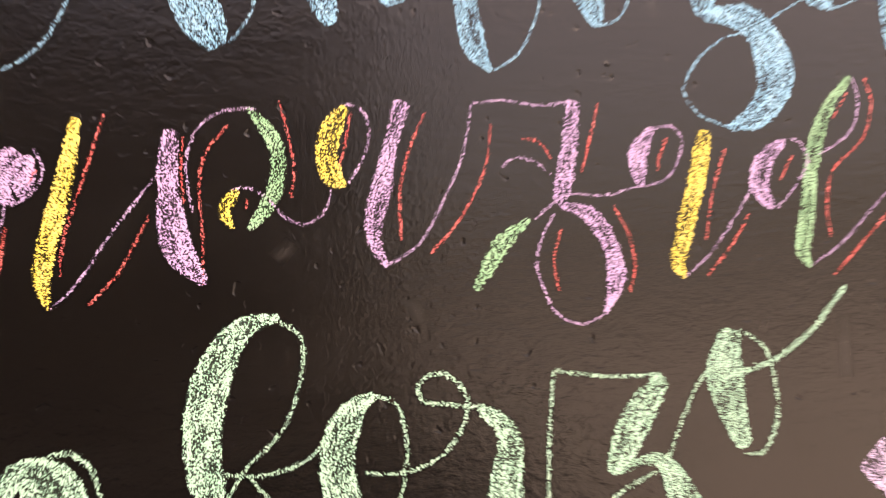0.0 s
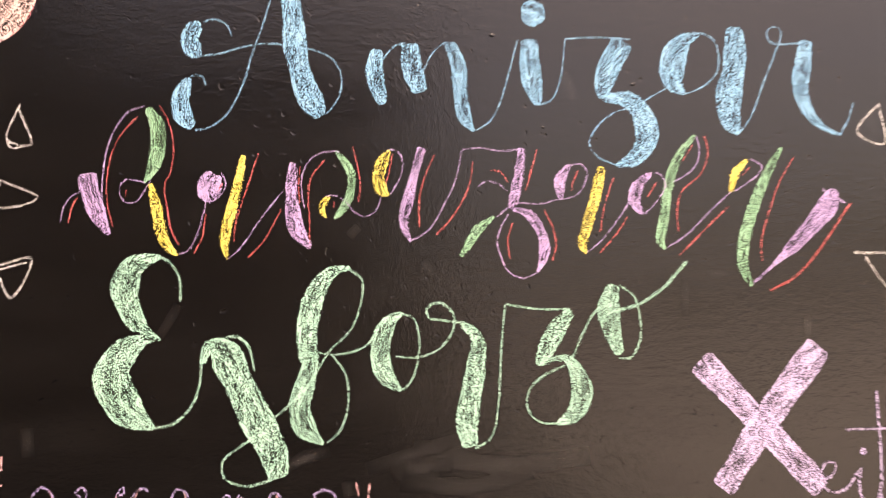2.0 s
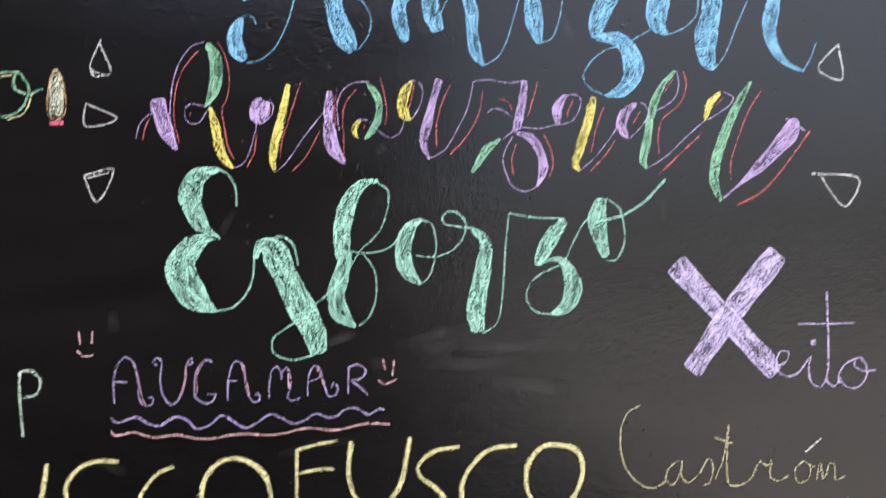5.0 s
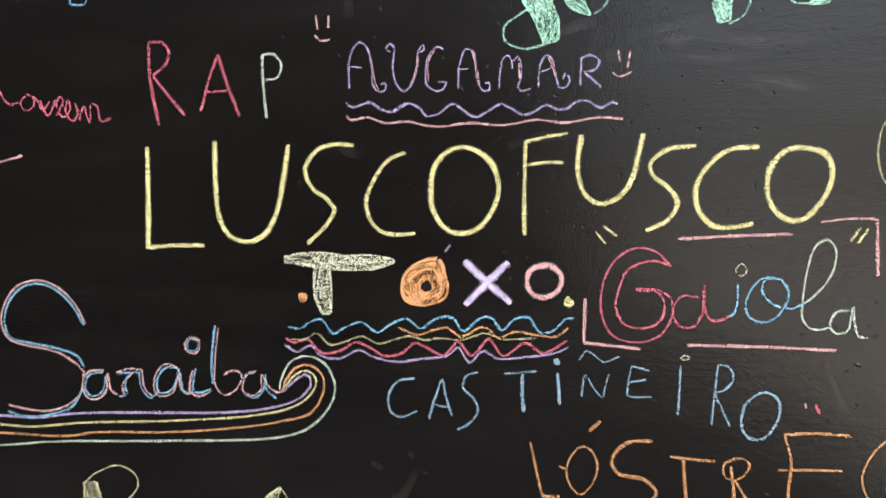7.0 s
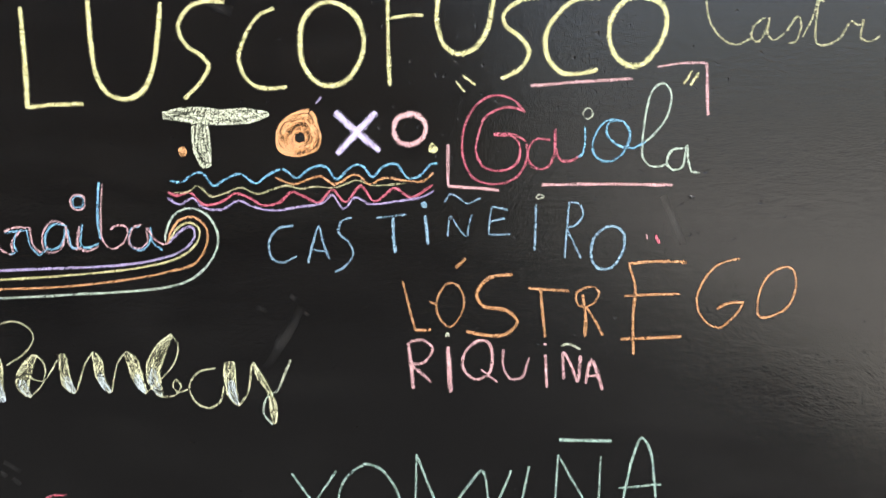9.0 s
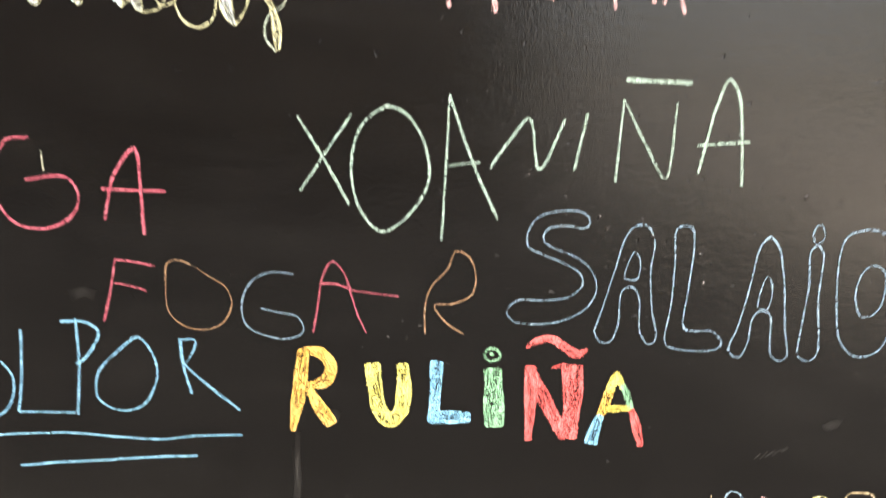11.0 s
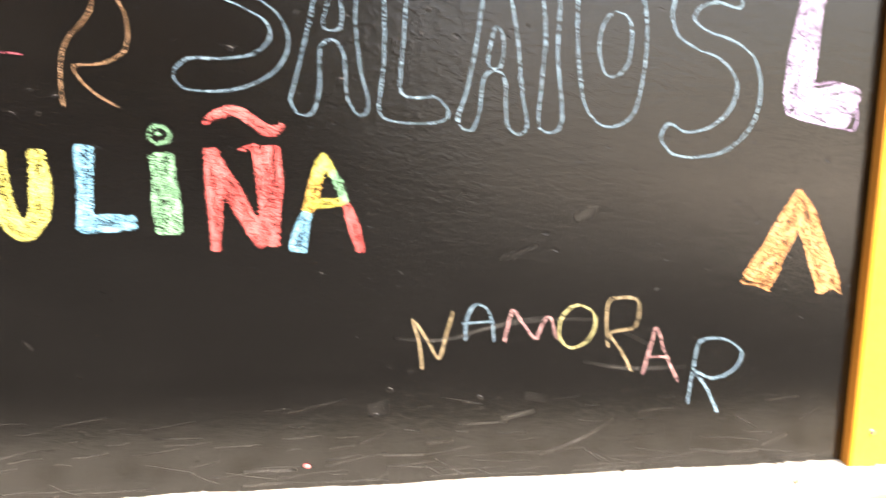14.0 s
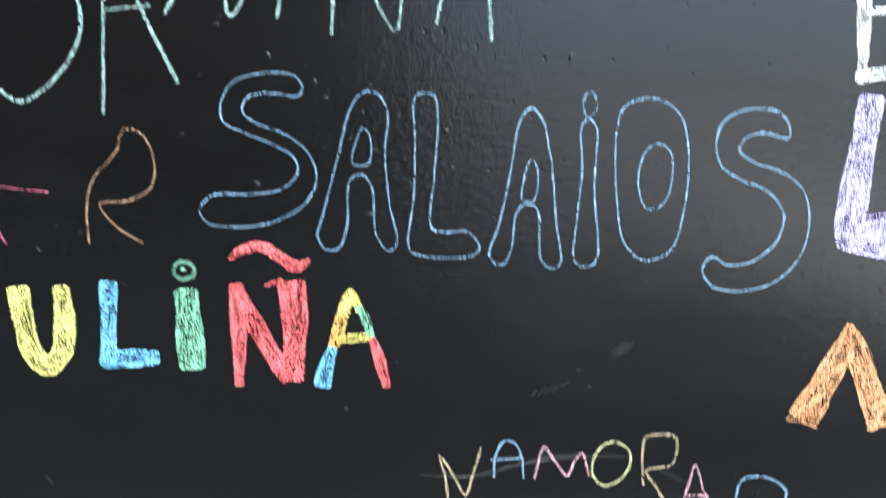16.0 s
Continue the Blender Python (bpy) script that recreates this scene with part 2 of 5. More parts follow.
SCUFF, DUST, RUB = dust_material("thin_scuff", 0.36), dust_material("wiped_chalk_dust", 0.15), dust_material("rubbed_chalk_streak", 0.45)
BOARD = board_material()
YELLOW = rough_paint("yellow_frame_paint", (0.84, 0.53, 0.035), (0.90, 0.60, 0.06), 0.45, 4, 0.0006)
# orange tone stands for the yellow paint in shade
SHADED_YELLOW = rough_paint("shaded_yellow_paint", (0.42, 0.16, 0.015), (0.56, 0.23, 0.03), 0.6, 5, 0.0006)
WALL = rough_paint("white_render", (0.68, 0.66, 0.62), (0.82, 0.80, 0.77), 0.9, 3, 0.004)
STEEL = rough_paint("screw_steel", (0.22, 0.21, 0.20), (0.36, 0.35, 0.34), 0.4, 80, 0.0002)
STEEL.node_tree.nodes["Principled BSDF"].inputs["Metallic"].default_value = 1.0
STONE = rough_paint("pale_granite_sett", (0.105, 0.09, 0.068), (0.25, 0.22, 0.17), 0.85, 18, 0.003)
SAND = rough_paint("white_joint_sand", (0.31, 0.298, 0.274), (0.44, 0.426, 0.40), 0.95, 20, 0.003)
MORTAR = rough_paint("brown_mortar", (0.24, 0.15, 0.09), (0.42, 0.29, 0.18), 0.95, 14, 0.003)
DARK_GREY = rough_paint("dark_grey", (0.016, 0.016, 0.017), (0.034, 0.034, 0.035), 0.9, 5, 0.003)
# tone of the added wall, set by what the board should reflect
UNSEEN_WALL = rough_paint("unseen_wall_tone", (0.25, 0.215, 0.175), (0.32, 0.28, 0.235), 0.9, 2, 0.003)
# pale tone of the added paving, bright enough to show as sheen
BRIGHT_PAVING = rough_paint("bright_reflected_paving", (0.42, 0.39, 0.34), (0.54, 0.50, 0.45), 0.9, 4, 0.003)
BROWN = rough_paint("brown_leaf", (0.16, 0.10, 0.05), (0.26, 0.17, 0.08), 0.8, 60, 0.0003)


# ---- builders ----
def mesh_object(name, bm, material, parent=None, label=""):
    data = bpy.data.meshes.new(name)
    bm.to_mesh(data)
    bm.free()
    data.materials.append(material)
    ob = new(name, data)
    ob.parent = parent
    if label:
        ob["label"] = label
    return ob


def box(bm, x0, x1, y0, y1, z0, z1, edge=0.0):
    m = Matrix.Translation(((x0 + x1) / 2, (y0 + y1) / 2, (z0 + z1) / 2)) @ Matrix.Diagonal((x1 - x0, y1 - y0, z1 - z0, 1))
    made = bmesh.ops.create_cube(bm, size=1, matrix=m)
    if edge:
        edges = list({e for v in made["verts"] for e in v.link_edges})
        bmesh.ops.bevel(bm, geom=edges, offset=edge, segments=2, affect="EDGES")
    return bm


def smooth_line(points, step):
    """A rounded line through the given points; each is a numpy row."""
    pts = [np.array(p, float) for p in points]
    closed = len(pts) > 4 and np.hypot(*(pts[0] - pts[-1])[:2]) < 6
    out = []
    for i in range(len(pts) - 1):
        a, b = pts[i], pts[i + 1]
        before = pts[i - 1] if i else (pts[-2] if closed else a - (b - a) * 0.5)
        after = pts[i + 2] if i + 2 < len(pts) else (pts[1] if closed else b + (b - a) * 0.5)
        n = max(2, int(np.hypot(*(b - a)[:2]) / step))
        d0, d1, d2 = (max(1e-3, np.hypot(*(q - p)[:2])) ** 0.5 for p, q in ((before, a), (a, b), (b, after)))
        t0, t1, t2, t3 = 0, d0, d0 + d1, d0 + d1 + d2
        for k in range(n):
            t = t1 + (t2 - t1) * k / n
            a1 = before * (t1 - t) / (t1 - t0) + a * (t - t0) / (t1 - t0)
            a2 = a * (t2 - t) / (t2 - t1) + b * (t - t1) / (t2 - t1)
            a3 = b * (t3 - t) / (t3 - t2) + after * (t - t2) / (t3 - t2)
            b1 = a1 * (t2 - t) / (t2 - t0) + a2 * (t - t0) / (t2 - t0)
            b2 = a2 * (t3 - t) / (t3 - t1) + a3 * (t - t1) / (t3 - t1)
            out.append(b1 * (t2 - t) / (t2 - t1) + b2 * (t - t1) / (t2 - t1))
    return out + [pts[-1]]


layer = 0


def chalk_stroke(bm, uv, points, width, lift, slot, ends=None, girth=None):
    """One pass of the chalk: a thin crust of its width laid along the line, wavering a little."""
    line = smooth_line([(p[0], p[1], width or p[2]) for p in points], 3.0)
    shake = [noise.noise((p[0] * 0.03, p[1] * 0.03, lift * 900)) for p in line]
    steps = [0.0] + [np.hypot(*(b - a)[:2]) for a, b in zip(line, line[1:])]
    total, rows, run = sum(steps), [], 0.0
    closed = np.hypot(*(line[0] - line[-1])[:2]) < 6 and total > 30
    for i, p in enumerate(line):
        a, b = line[max(0, i - 1)], line[min(len(line) - 1, i + 1)]
        way = (b - a)[:2]
        way = way / max(1e-6, np.hypot(*way))
        side = np.array((-way[1], way[0]))
        half = p[2] / 2 * (1.0 + 0.22 * shake[i]) + (0.25 if ends else 0.6 if width else 1.1)
        run += steps[i]
        if not closed and not ends:
            half *= min(1.0, 0.7 + 0.6 * (min(run, total - run) / (0.7 * half)) ** 0.5)
        row = []
        for v in (-1, -0.5, 0, 0.5, 1):
            q = p[:2] + side * half * v
            row.append((bm.verts.new((q[0] / 1000, -lift - 0.00005 * (1 - abs(v)), q[1] / 1000)), run / 1000, v, half / 1000))
        rows.append(row)
    for r0, r1 in zip(rows, rows[1:]):
        for k in range(4):
            quad = (r0[k], r0[k + 1], r1[k + 1], r1[k])
            face = bm.faces.new([q[0] for q in quad])
            face.material_index = slot
            for loop, q in zip(face.loops, quad):
                loop[uv].uv = (q[1], q[2])
                if girth:
                    loop[girth].uv = (q[3], lift * 3000)
                if ends:
                    loop[ends].uv = (2 * q[1] * 1000 / max(run, 1e-6) - 1, 0)


def chalk_word(label, x, z, letters):
    """A chalked word: one part for each letter; strokes are (chalk, width, points), in mm from the word's lower left corner."""
    global layer
    written = "word" in label or "handwriting" in label or "letters" in label or "capitals" in label
    word = new("chalk_word" if written else "chalk_drawing")
    word.location = (x, 0, z)
    tagged(word, label, "chalk writing" if written else "chalk drawing", "chalk marks on the board")
    for letter in letters:
        first = None
        for chalk, width, points in letter:
            bm = bmesh.new()
            uv = bm.loops.layers.uv.new("stroke")
            girth = bm.loops.layers.uv.new("girth")
            layer = (layer + 1) % 12
            chalk_stroke(bm, uv, points, width, 0.00016 + 0.00003 * layer, 0, None, girth)
            bmesh.ops.recalc_face_normals(bm, faces=bm.faces)
            wide = not width or width > 13
            name = "stroke" if first or not written else "letter"
            made = mesh_object(name, bm, (FILL if wide else CHALK)[chalk], first or word)
            first = first or made


def dust_smear(width, points):
    """A wiped streak of dust that stays on the board."""
    bm = bmesh.new()
    uv = bm.loops.layers.uv.new("stroke")
    chalk_stroke(bm, uv, points, width, 0.00008, 0, bm.loops.layers.uv.new("ends"))
    bmesh.ops.recalc_face_normals(bm, faces=bm.faces)
    mesh_object("dust_smear", bm, SCUFF if width < 3 else RUB if width < 9 and math.dist(points[0], points[-1]) > 40 else DUST, board, "pale wiped chalk dust")


# ---- the wall, the board and its frame, the pavement ----
bm = bmesh.new()
box(bm, -6.0, 12.0, 0.038, 0.35, -0.3, 5.0)
wall = tagged(mesh_object("wall_north", bm, MORTAR), "white-painted block wall in bright sun behind the board", "wall", kind="structure")
COURSE, JOINT, OPEN_FROM = 0.245, 0.012, 6
bm = bmesh.new()
box(bm, -6.0, 12.0, 0.03, 0.055, -0.02, 0.057 + COURSE * OPEN_FROM - 0.006, 0.003)
mesh_object("render_coat", bm, WALL, wall, "white painted render, sunlit")
bm = bmesh.new()
for line in (((3.3165, 0.188), (3.318, 0.181)), ((3.320, 0.163), (3.3195, 0.142), (3.3205, 0.132), (3.318, 0.124))):
    rows = [[bm.verts.new((x + side * 0.0008 * (0.4 + 0.6 * (i > 0)), 0.0288, z)) for side in (-1, 1)] + [bm.verts.new((x, 0.0305, z))] for i, (x, z) in enumerate(line)]
    for a, b in zip(rows, rows[1:]):
        bm.faces.new((a[0], a[1], b[1], b[0]))
mesh_object("crack", bm, DARK_GREY, wall, "hairline dark crack in the white render")
blocks = []
for n in range(6):
    bm = bmesh.new()
    box(bm, 0, 0.382, 0, 0.03, 0, COURSE - 0.016, 0.004)
    for v in bm.verts:
        v.co += Vector((noise.noise(v.co * 30 + Vector((n, 0, 0))), 0, noise.noise(v.co * 30 + Vector((5, n, 5))))) * 0.004
    data = bpy.data.meshes.new("block")
    bm.to_mesh(data)
    bm.free()
    data.materials.append(WALL)
    blocks.append(data)
for k in range(OPEN_FROM, 12):
    z0 = 0.057 + COURSE * k
    bm = bmesh.new()
    box(bm, -6.0, 12.0, 0.033, 0.055, z0 - 0.006, z0 + 0.006, 0.002)
    mesh_object("joint", bm, WALL, wall)
    for n in range(-23, 22):
        ob = new("block", random.choice(blocks))
        ob.parent = wall
        ob.matrix_basis = pose(3.335 + 0.405 * n, 0.028 + random.uniform(-0.003, 0.003), z0 + 0.008)

bm = bmesh.new()
box(bm, -0.4, 3.197, 0.0, 0.032, 0.010, 2.75, 0.001)
board = tagged(mesh_object("chalkboard", bm, BOARD), "large black painted chalkboard, dusty with chalk, on a white wall", "chalkboard")

frame_post = new("board_frame")
tagged(frame_post, "flat yellow painted wooden strip along the chalkboard's edge", "frame")
bm = bmesh.new()
box(bm, 3.197, 3.250, -0.016, 0.034, 0.004, 2.75, 0.0015)
mesh_object("upright", bm, YELLOW, frame_post)
# side face turned from the sun: its shade is painted in as orange
bm = bmesh.new()
box(bm, 3.1945, 3.197, -0.0150, -0.0005, 0.006, 2.75, 0.0005)
mesh_object("shaded_inner_side", bm, SHADED_YELLOW, frame_post, "inner side of the yellow strip, shade painted in as orange")
for z in (0.055, 1.000, 1.935, 2.60):
    bm = bmesh.new()
    turn = Matrix.Translation((3.222, -0.0165, z)) @ Matrix.Rotation(radians(90), 4, "X")
    bmesh.ops.create_cone(bm, cap_ends=True, segments=16, radius1=0.0042, radius2=0.0028, depth=0.0025, matrix=turn)
    for angle in (20, 110):
        slot = turn @ Matrix.Translation((0, 0, 0.0013)) @ Matrix.Rotation(radians(angle), 4, "Z") @ Matrix.Diagonal((0.0042, 0.0009, 0.0006, 1))
        bmesh.ops.create_cube(bm, size=1, matrix=slot)
    mesh_object("screw", bm, STEEL, frame_post, "small steel cross-head screw")

# ground beyond the setts is unseen; its dark tone keeps board reflections low
bm = bmesh.new()
box(bm, -120, 120, -120, 0.06, -0.4, -0.006)
tagged(mesh_object("ground", bm, DARK_GREY), "dark ground out of view, kept dim for the board's reflection", "ground", kind="structure")

# added pale sheet, never in view: lightens the reflection at the board's right
bm = bmesh.new()
box(bm, 4.3, 60, -60, -0.20, -0.05, -0.003)
tagged(mesh_object("reflected_paving", bm, BRIGHT_PAVING), "pale paving added out of view, brightens the board's reflection", "paving", kind="structure")

bm = bmesh.new()
box(bm, -6, 12, -0.195, 0.036, -0.05, 0.0)
pavement = tagged(mesh_object("pavement", bm, SAND), "sunlit pavement of small granite setts in white sand", "pavement", kind="structure")


def mortar_fillet(x0, x1):
    """An uneven strip of pale mortar where the wall meets the pavement."""
    bm = bmesh.new()
    rows = []
    n = int((x1 - x0) / 0.002)
    for i in range(n + 1):
        x = x0 + (x1 - x0) * i / n
        up = 0.011 + 0.003 * noise.noise((x * 9, 0, 0)) + 0.002 * noise.noise((x * 61, 3, 0)) + 0.003 * noise.noise((x * 160, 9, 0)) * max(0, noise.noise((x * 14, 2, 0))) * 2 + 0.0012 * noise.noise((x * 420, 9, 0))
        out = -0.055 - 0.010 * noise.noise((x * 6, 7, 0))
        rows.append([bm.verts.new(p) for p in ((x, 0.02, up + 0.003), (x, -0.006, up), (x, -0.03, up * 0.6), (x, out, 0.001))])
    for a, b in zip(rows, rows[1:]):
        for k in range(3):
            bm.faces.new((a[k], a[k + 1], b[k + 1], b[k]))
    bmesh.ops.recalc_face_normals(bm, faces=bm.faces)
    return bm


mesh_object("mortar_strip", mortar_fillet(0.5, 4.4), SAND, pavement, "uneven pale mortar along the wall's foot")

# unseen wall, added to shape the reflections in the glossy board
bm = bmesh.new()
box(bm, -40, -0.6, -6.4, -6.0, -0.3, 9.0)
box(bm, -0.6, 3.0, -6.38, -6.0, -0.3, 4.7)
tagged(mesh_object("reflected_wall", bm, UNSEEN_WALL), "plain wall added out of view, met only in board reflections", "wall", kind="structure")

# ---- the chalk writing, row by row ----
chalk_word("the word Amizar brush-lettered in sky-blue chalk", 2.20, 1.95, [
    [
        ("b", 3.1, [(33,104), (30,114), (22,117), (15,114)]),
        ("b", 0, [(15,113,6), (10,106,14), (4,88,20), (7,68,23), (18,53,11)]),
        ("b", 3.2, [(20,50), (35,52), (54,65), (71,92), (81,119), (87,141), (100,178), (113,220), (121,237)]),
        ("b", 3.2, [(64,165), (58,179), (43,186), (30,182)]),
        ("b", 0, [(27,182,6), (22,177,16), (14,162,19), (19,148,22), (27,141,8)]),
        ("b", 3.2, [(24,140), (47,143), (74,151), (101,156), (125,155), (156,150), (184,137), (194,114), (190,89), (175,68)]),
        ("b", 0, [(131,237,21), (136,196,26), (140,146,27), (148,109,27), (159,82,27), (169,66,14)]),
    ],
    [
        ("b", 0, [(238,150,15), (234,122,19), (240,93,18), (244,81,8)]),
        ("b", 3.3, [(240,122), (246,139), (261,155), (273,159)]),
        ("b", 0, [(279,158,20), (280,131,26), (290,96,20)]),
        ("b", 3.3, [(293,119), (305,144), (318,157), (326,160)]),
        ("b", 0, [(328,159,15), (338,132,20), (340,94,18), (345,63,16), (355,47,5)]),
        ("b", 3.3, [(355,47), (374,58), (387,78), (400,116), (413,159), (415,165)]),
    ],
    [
        ("b", 0, [(430,165,20), (429,133,25), (432,103,23), (438,80,8)]),
        ("b", 3.3, [(437,80), (454,86), (468,116), (476,166)]),
        ("b", 0, [(421,198,22), (436,199,34), (451,199,20)]),
    ],
    [
        ("b", 3.4, [(476,166), (513,168), (561,166)]),
        ("b", 0, [(552,163,29), (534,134,29), (524,108,27), (520,88,13)]),
        ("b", 0, [(521,89,10), (558,85,25), (574,61,27), (576,36,32), (559,12,20), (534,2,4)]),
        ("b", 3.4, [(537,2), (512,13), (501,31), (513,53), (535,70), (562,78), (589,93), (611,105)]),
    ],
    [
        ("b", 0, [(655,174,5), (632,164,22), (616,135,31), (616,111,29), (629,94,7)]),
        ("b", 3.5, [(629,94), (651,102), (675,123), (679,145), (673,167), (655,176)]),
        ("b", 0, [(703,184,23), (700,136,31), (689,92,33), (690,59,29), (700,42,7)]),
        ("b", 3.5, [(700,43), (717,64), (738,110), (759,155), (767,177), (761,185), (749,181), (748,168), (757,162), (778,162), (796,164)]),
    ],
    [
        ("b", 0, [(801,167,18), (795,138,25), (788,102,21), (800,66,14), (817,50,7), (838,40,4)]),
        ("b", 3.5, [(838,39), (852,62), (861,84)]),
    ],
])
chalk_word("the word Rapazada in pink, yellow, green and red chalk", 2.07, 1.79, [
    [
        ("p", 2.9, [(0,101), (4,121), (13,133), (22,138)]),
        ("r", 2.9, [(9,101), (12,118), (19,132)]),
        ("p", 0, [(28,159,20), (33,135,20), (41,111,18), (54,87,6)]),
        ("p", 2.8, [(54,90), (47,117), (46,151), (50,184), (60,212), (75,232), (93,239)]),
        ("r", 2.7, [(58,96), (51,128), (52,162), (59,190), (72,212), (85,226)]),
        ("g", 0, [(96,237,8), (107,217,17), (108,189,18), (102,164,14), (93,147,4)]),
        ("p", 2.7, [(94,147), (84,150), (70,150), (65,139), (71,125), (84,125), (94,139), (100,150)]),
        ("r", 2.7, [(73,139), (72,131)]),
        ("q", 0, [(100,146,7), (106,122,12), (111,94,13), (119,72,10), (131,61,3)]),
        ("r", 2.8, [(110,240), (120,220), (126,192), (123,161), (116,144), (119,116), (124,89), (132,73)]),
        ("p", 2.8, [(131,62), (143,67), (153,85), (160,110), (163,124)]),
    ],
    [
        ("r", 2.8, [(149,63), (158,80), (161,96), (163,109)]),
        ("p", 0, [(171,158,13), (162,146,17), (161,132,14), (168,123,4)]),
        ("p", 0, [(175,155,11), (175,139,14), (171,128,7)]),
        ("p", 2.8, [(180,159), (186,146), (180,132), (167,122)]),
        ("r", 2.8, [(177,135), (182,146)]),
        ("q", 0, [(206,179,7), (201,149,10), (191,110,12), (184,76,12), (187,55,3)]),
        ("r", 2.8, [(224,181), (215,154), (204,121), (196,93), (195,76)]),
        ("p", 2.8, [(188,55), (204,70), (223,98), (240,120), (254,138)]),
        ("r", 2.8, [(210,56), (229,75), (242,98), (250,114)]),
    ],
    [
        ("p", 0, [(265,170,10), (262,142,13), (263,114,16), (268,89,19), (284,66,4)]),
        ("r", 2.8, [(273,165), (271,142), (272,120)]),
        ("p", 2.8, [(277,114), (274,148), (281,168), (295,180), (312,183), (321,182)]),
        ("r", 2.8, [(282,66), (283,97), (282,131), (287,154), (302,172)]),
        ("g", 0, [(315,184,3), (332,159,11), (333,136,11), (323,113,9), (312,101,3)]),
        ("r", 2.8, [(336,188), (341,165), (344,141), (341,121)]),
        ("q", 0, [(307,128,5), (299,119,9), (298,111,8), (303,102,3)]),
        ("p", 2.8, [(326,122), (314,129), (302,128)]),
        ("p", 2.8, [(326,122), (337,108), (350,103), (363,111), (368,127)]),
        ("r", 2.8, [(312,122), (312,115)]),
    ],
    [
        ("q", 0, [(381,184,5), (371,169,14), (366,147,15), (371,133,15), (379,129,3)]),
        ("p", 2.9, [(377,185), (390,182), (396,167), (391,147), (380,130)]),
        ("r", 2.9, [(384,179), (378,153), (374,141)]),
        ("p", 0, [(420,187,12), (411,158,11), (402,124,14), (395,95,11), (403,71,3)]),
        ("r", 2.9, [(436,179), (423,152), (415,123), (414,89)]),
        ("p", 2.9, [(403,72), (426,86), (444,114), (460,146), (469,184)]),
        ("r", 2.9, [(482,169), (477,140), (458,105), (434,79)]),
    ],
    [
        ("p", 2.9, [(469,184), (490,186), (519,182), (546,185)]),
        ("p", 0, [(544,185,9), (539,151,12), (531,119,12), (527,109,5)]),
        ("p", 2.9, [(488,137), (497,144), (512,141), (524,131)]),
        ("r", 2.9, [(504,158), (517,155), (525,143)]),
        ("r", 2.9, [(563,183), (555,157), (547,132)]),
        ("p", 0, [(528,110,5), (551,101,12), (565,77,13), (567,54,13), (557,30,3)]),
        ("p", 2.9, [(557,30), (540,24), (522,32), (513,50), (509,70), (516,90), (525,104)]),
        ("g", 0, [(507,100,3), (487,86,13), (472,65,11), (464,52,5)]),
        ("r", 2.9, [(529,93), (522,70), (524,48)]),
        ("r", 2.9, [(569,108), (580,83), (582,63), (577,44)]),
        ("p", 2.9, [(510,100), (534,116), (564,115), (582,119), (591,121)]),
    ],
    [
        ("p", 0, [(604,164,5), (591,144,16), (592,120,7)]),
        ("p", 2.9, [(593,120), (612,126), (624,144), (626,157), (616,165), (601,162)]),
        ("r", 2.9, [(614,156), (606,138), (606,131)]),
        ("q", 0, [(645,161,12), (636,126,14), (624,91,15), (616,62,12), (620,52,3)]),
        ("r", 2.9, [(660,147), (648,117), (639,79)]),
        ("p", 2.9, [(620,53), (639,67), (664,96), (681,120)]),
        ("r", 2.9, [(638,53), (660,76), (675,97)]),
    ],
    [
        ("p", 0, [(709,152,5), (691,137,14), (686,117,15), (695,100,5)]),
        ("p", 3.0, [(698,100), (714,116), (727,137), (719,152), (707,152)]),
        ("r", 3.0, [(715,140), (703,122)]),
        ("g", 0, [(770,201,6), (748,176,10), (733,143,12), (724,101,12), (717,66,11), (722,55,3)]),
        ("r", 3.0, [(766,188), (751,167)]),
        ("p", 3.0, [(771,200), (775,182), (766,158), (737,140)]),
        ("r", 3.0, [(782,200), (786,179), (775,151), (748,128), (740,101), (741,77)]),
        ("p", 3.0, [(722,56), (748,71), (781,100), (813,127)]),
        ("r", 3.0, [(741,48), (773,77), (809,109)]),
    ],
    [
        ("q", 0, [(838,169,5), (821,151,11), (813,127,6)]),
        ("p", 3.0, [(842,169), (857,160), (850,148), (817,127)]),
        ("r", 3.0, [(841,159), (829,148)]),
        ("g", 0, [(886,184,5), (866,154,11), (844,111,14), (828,69,15), (823,34,15), (832,6,5)]),
        ("r", 3.0, [(902,172), (881,141), (862,99), (850,63), (848,36)]),
        ("p", 0, [(835,9,3), (868,36,6), (891,55,16), (920,82,23), (945,110,26), (954,129,10)]),
        ("p", 4.4, [(937,130), (968,110)]),
        ("r", 4.3, [(857,0), (894,18), (932,56), (975,110)]),
    ],
])
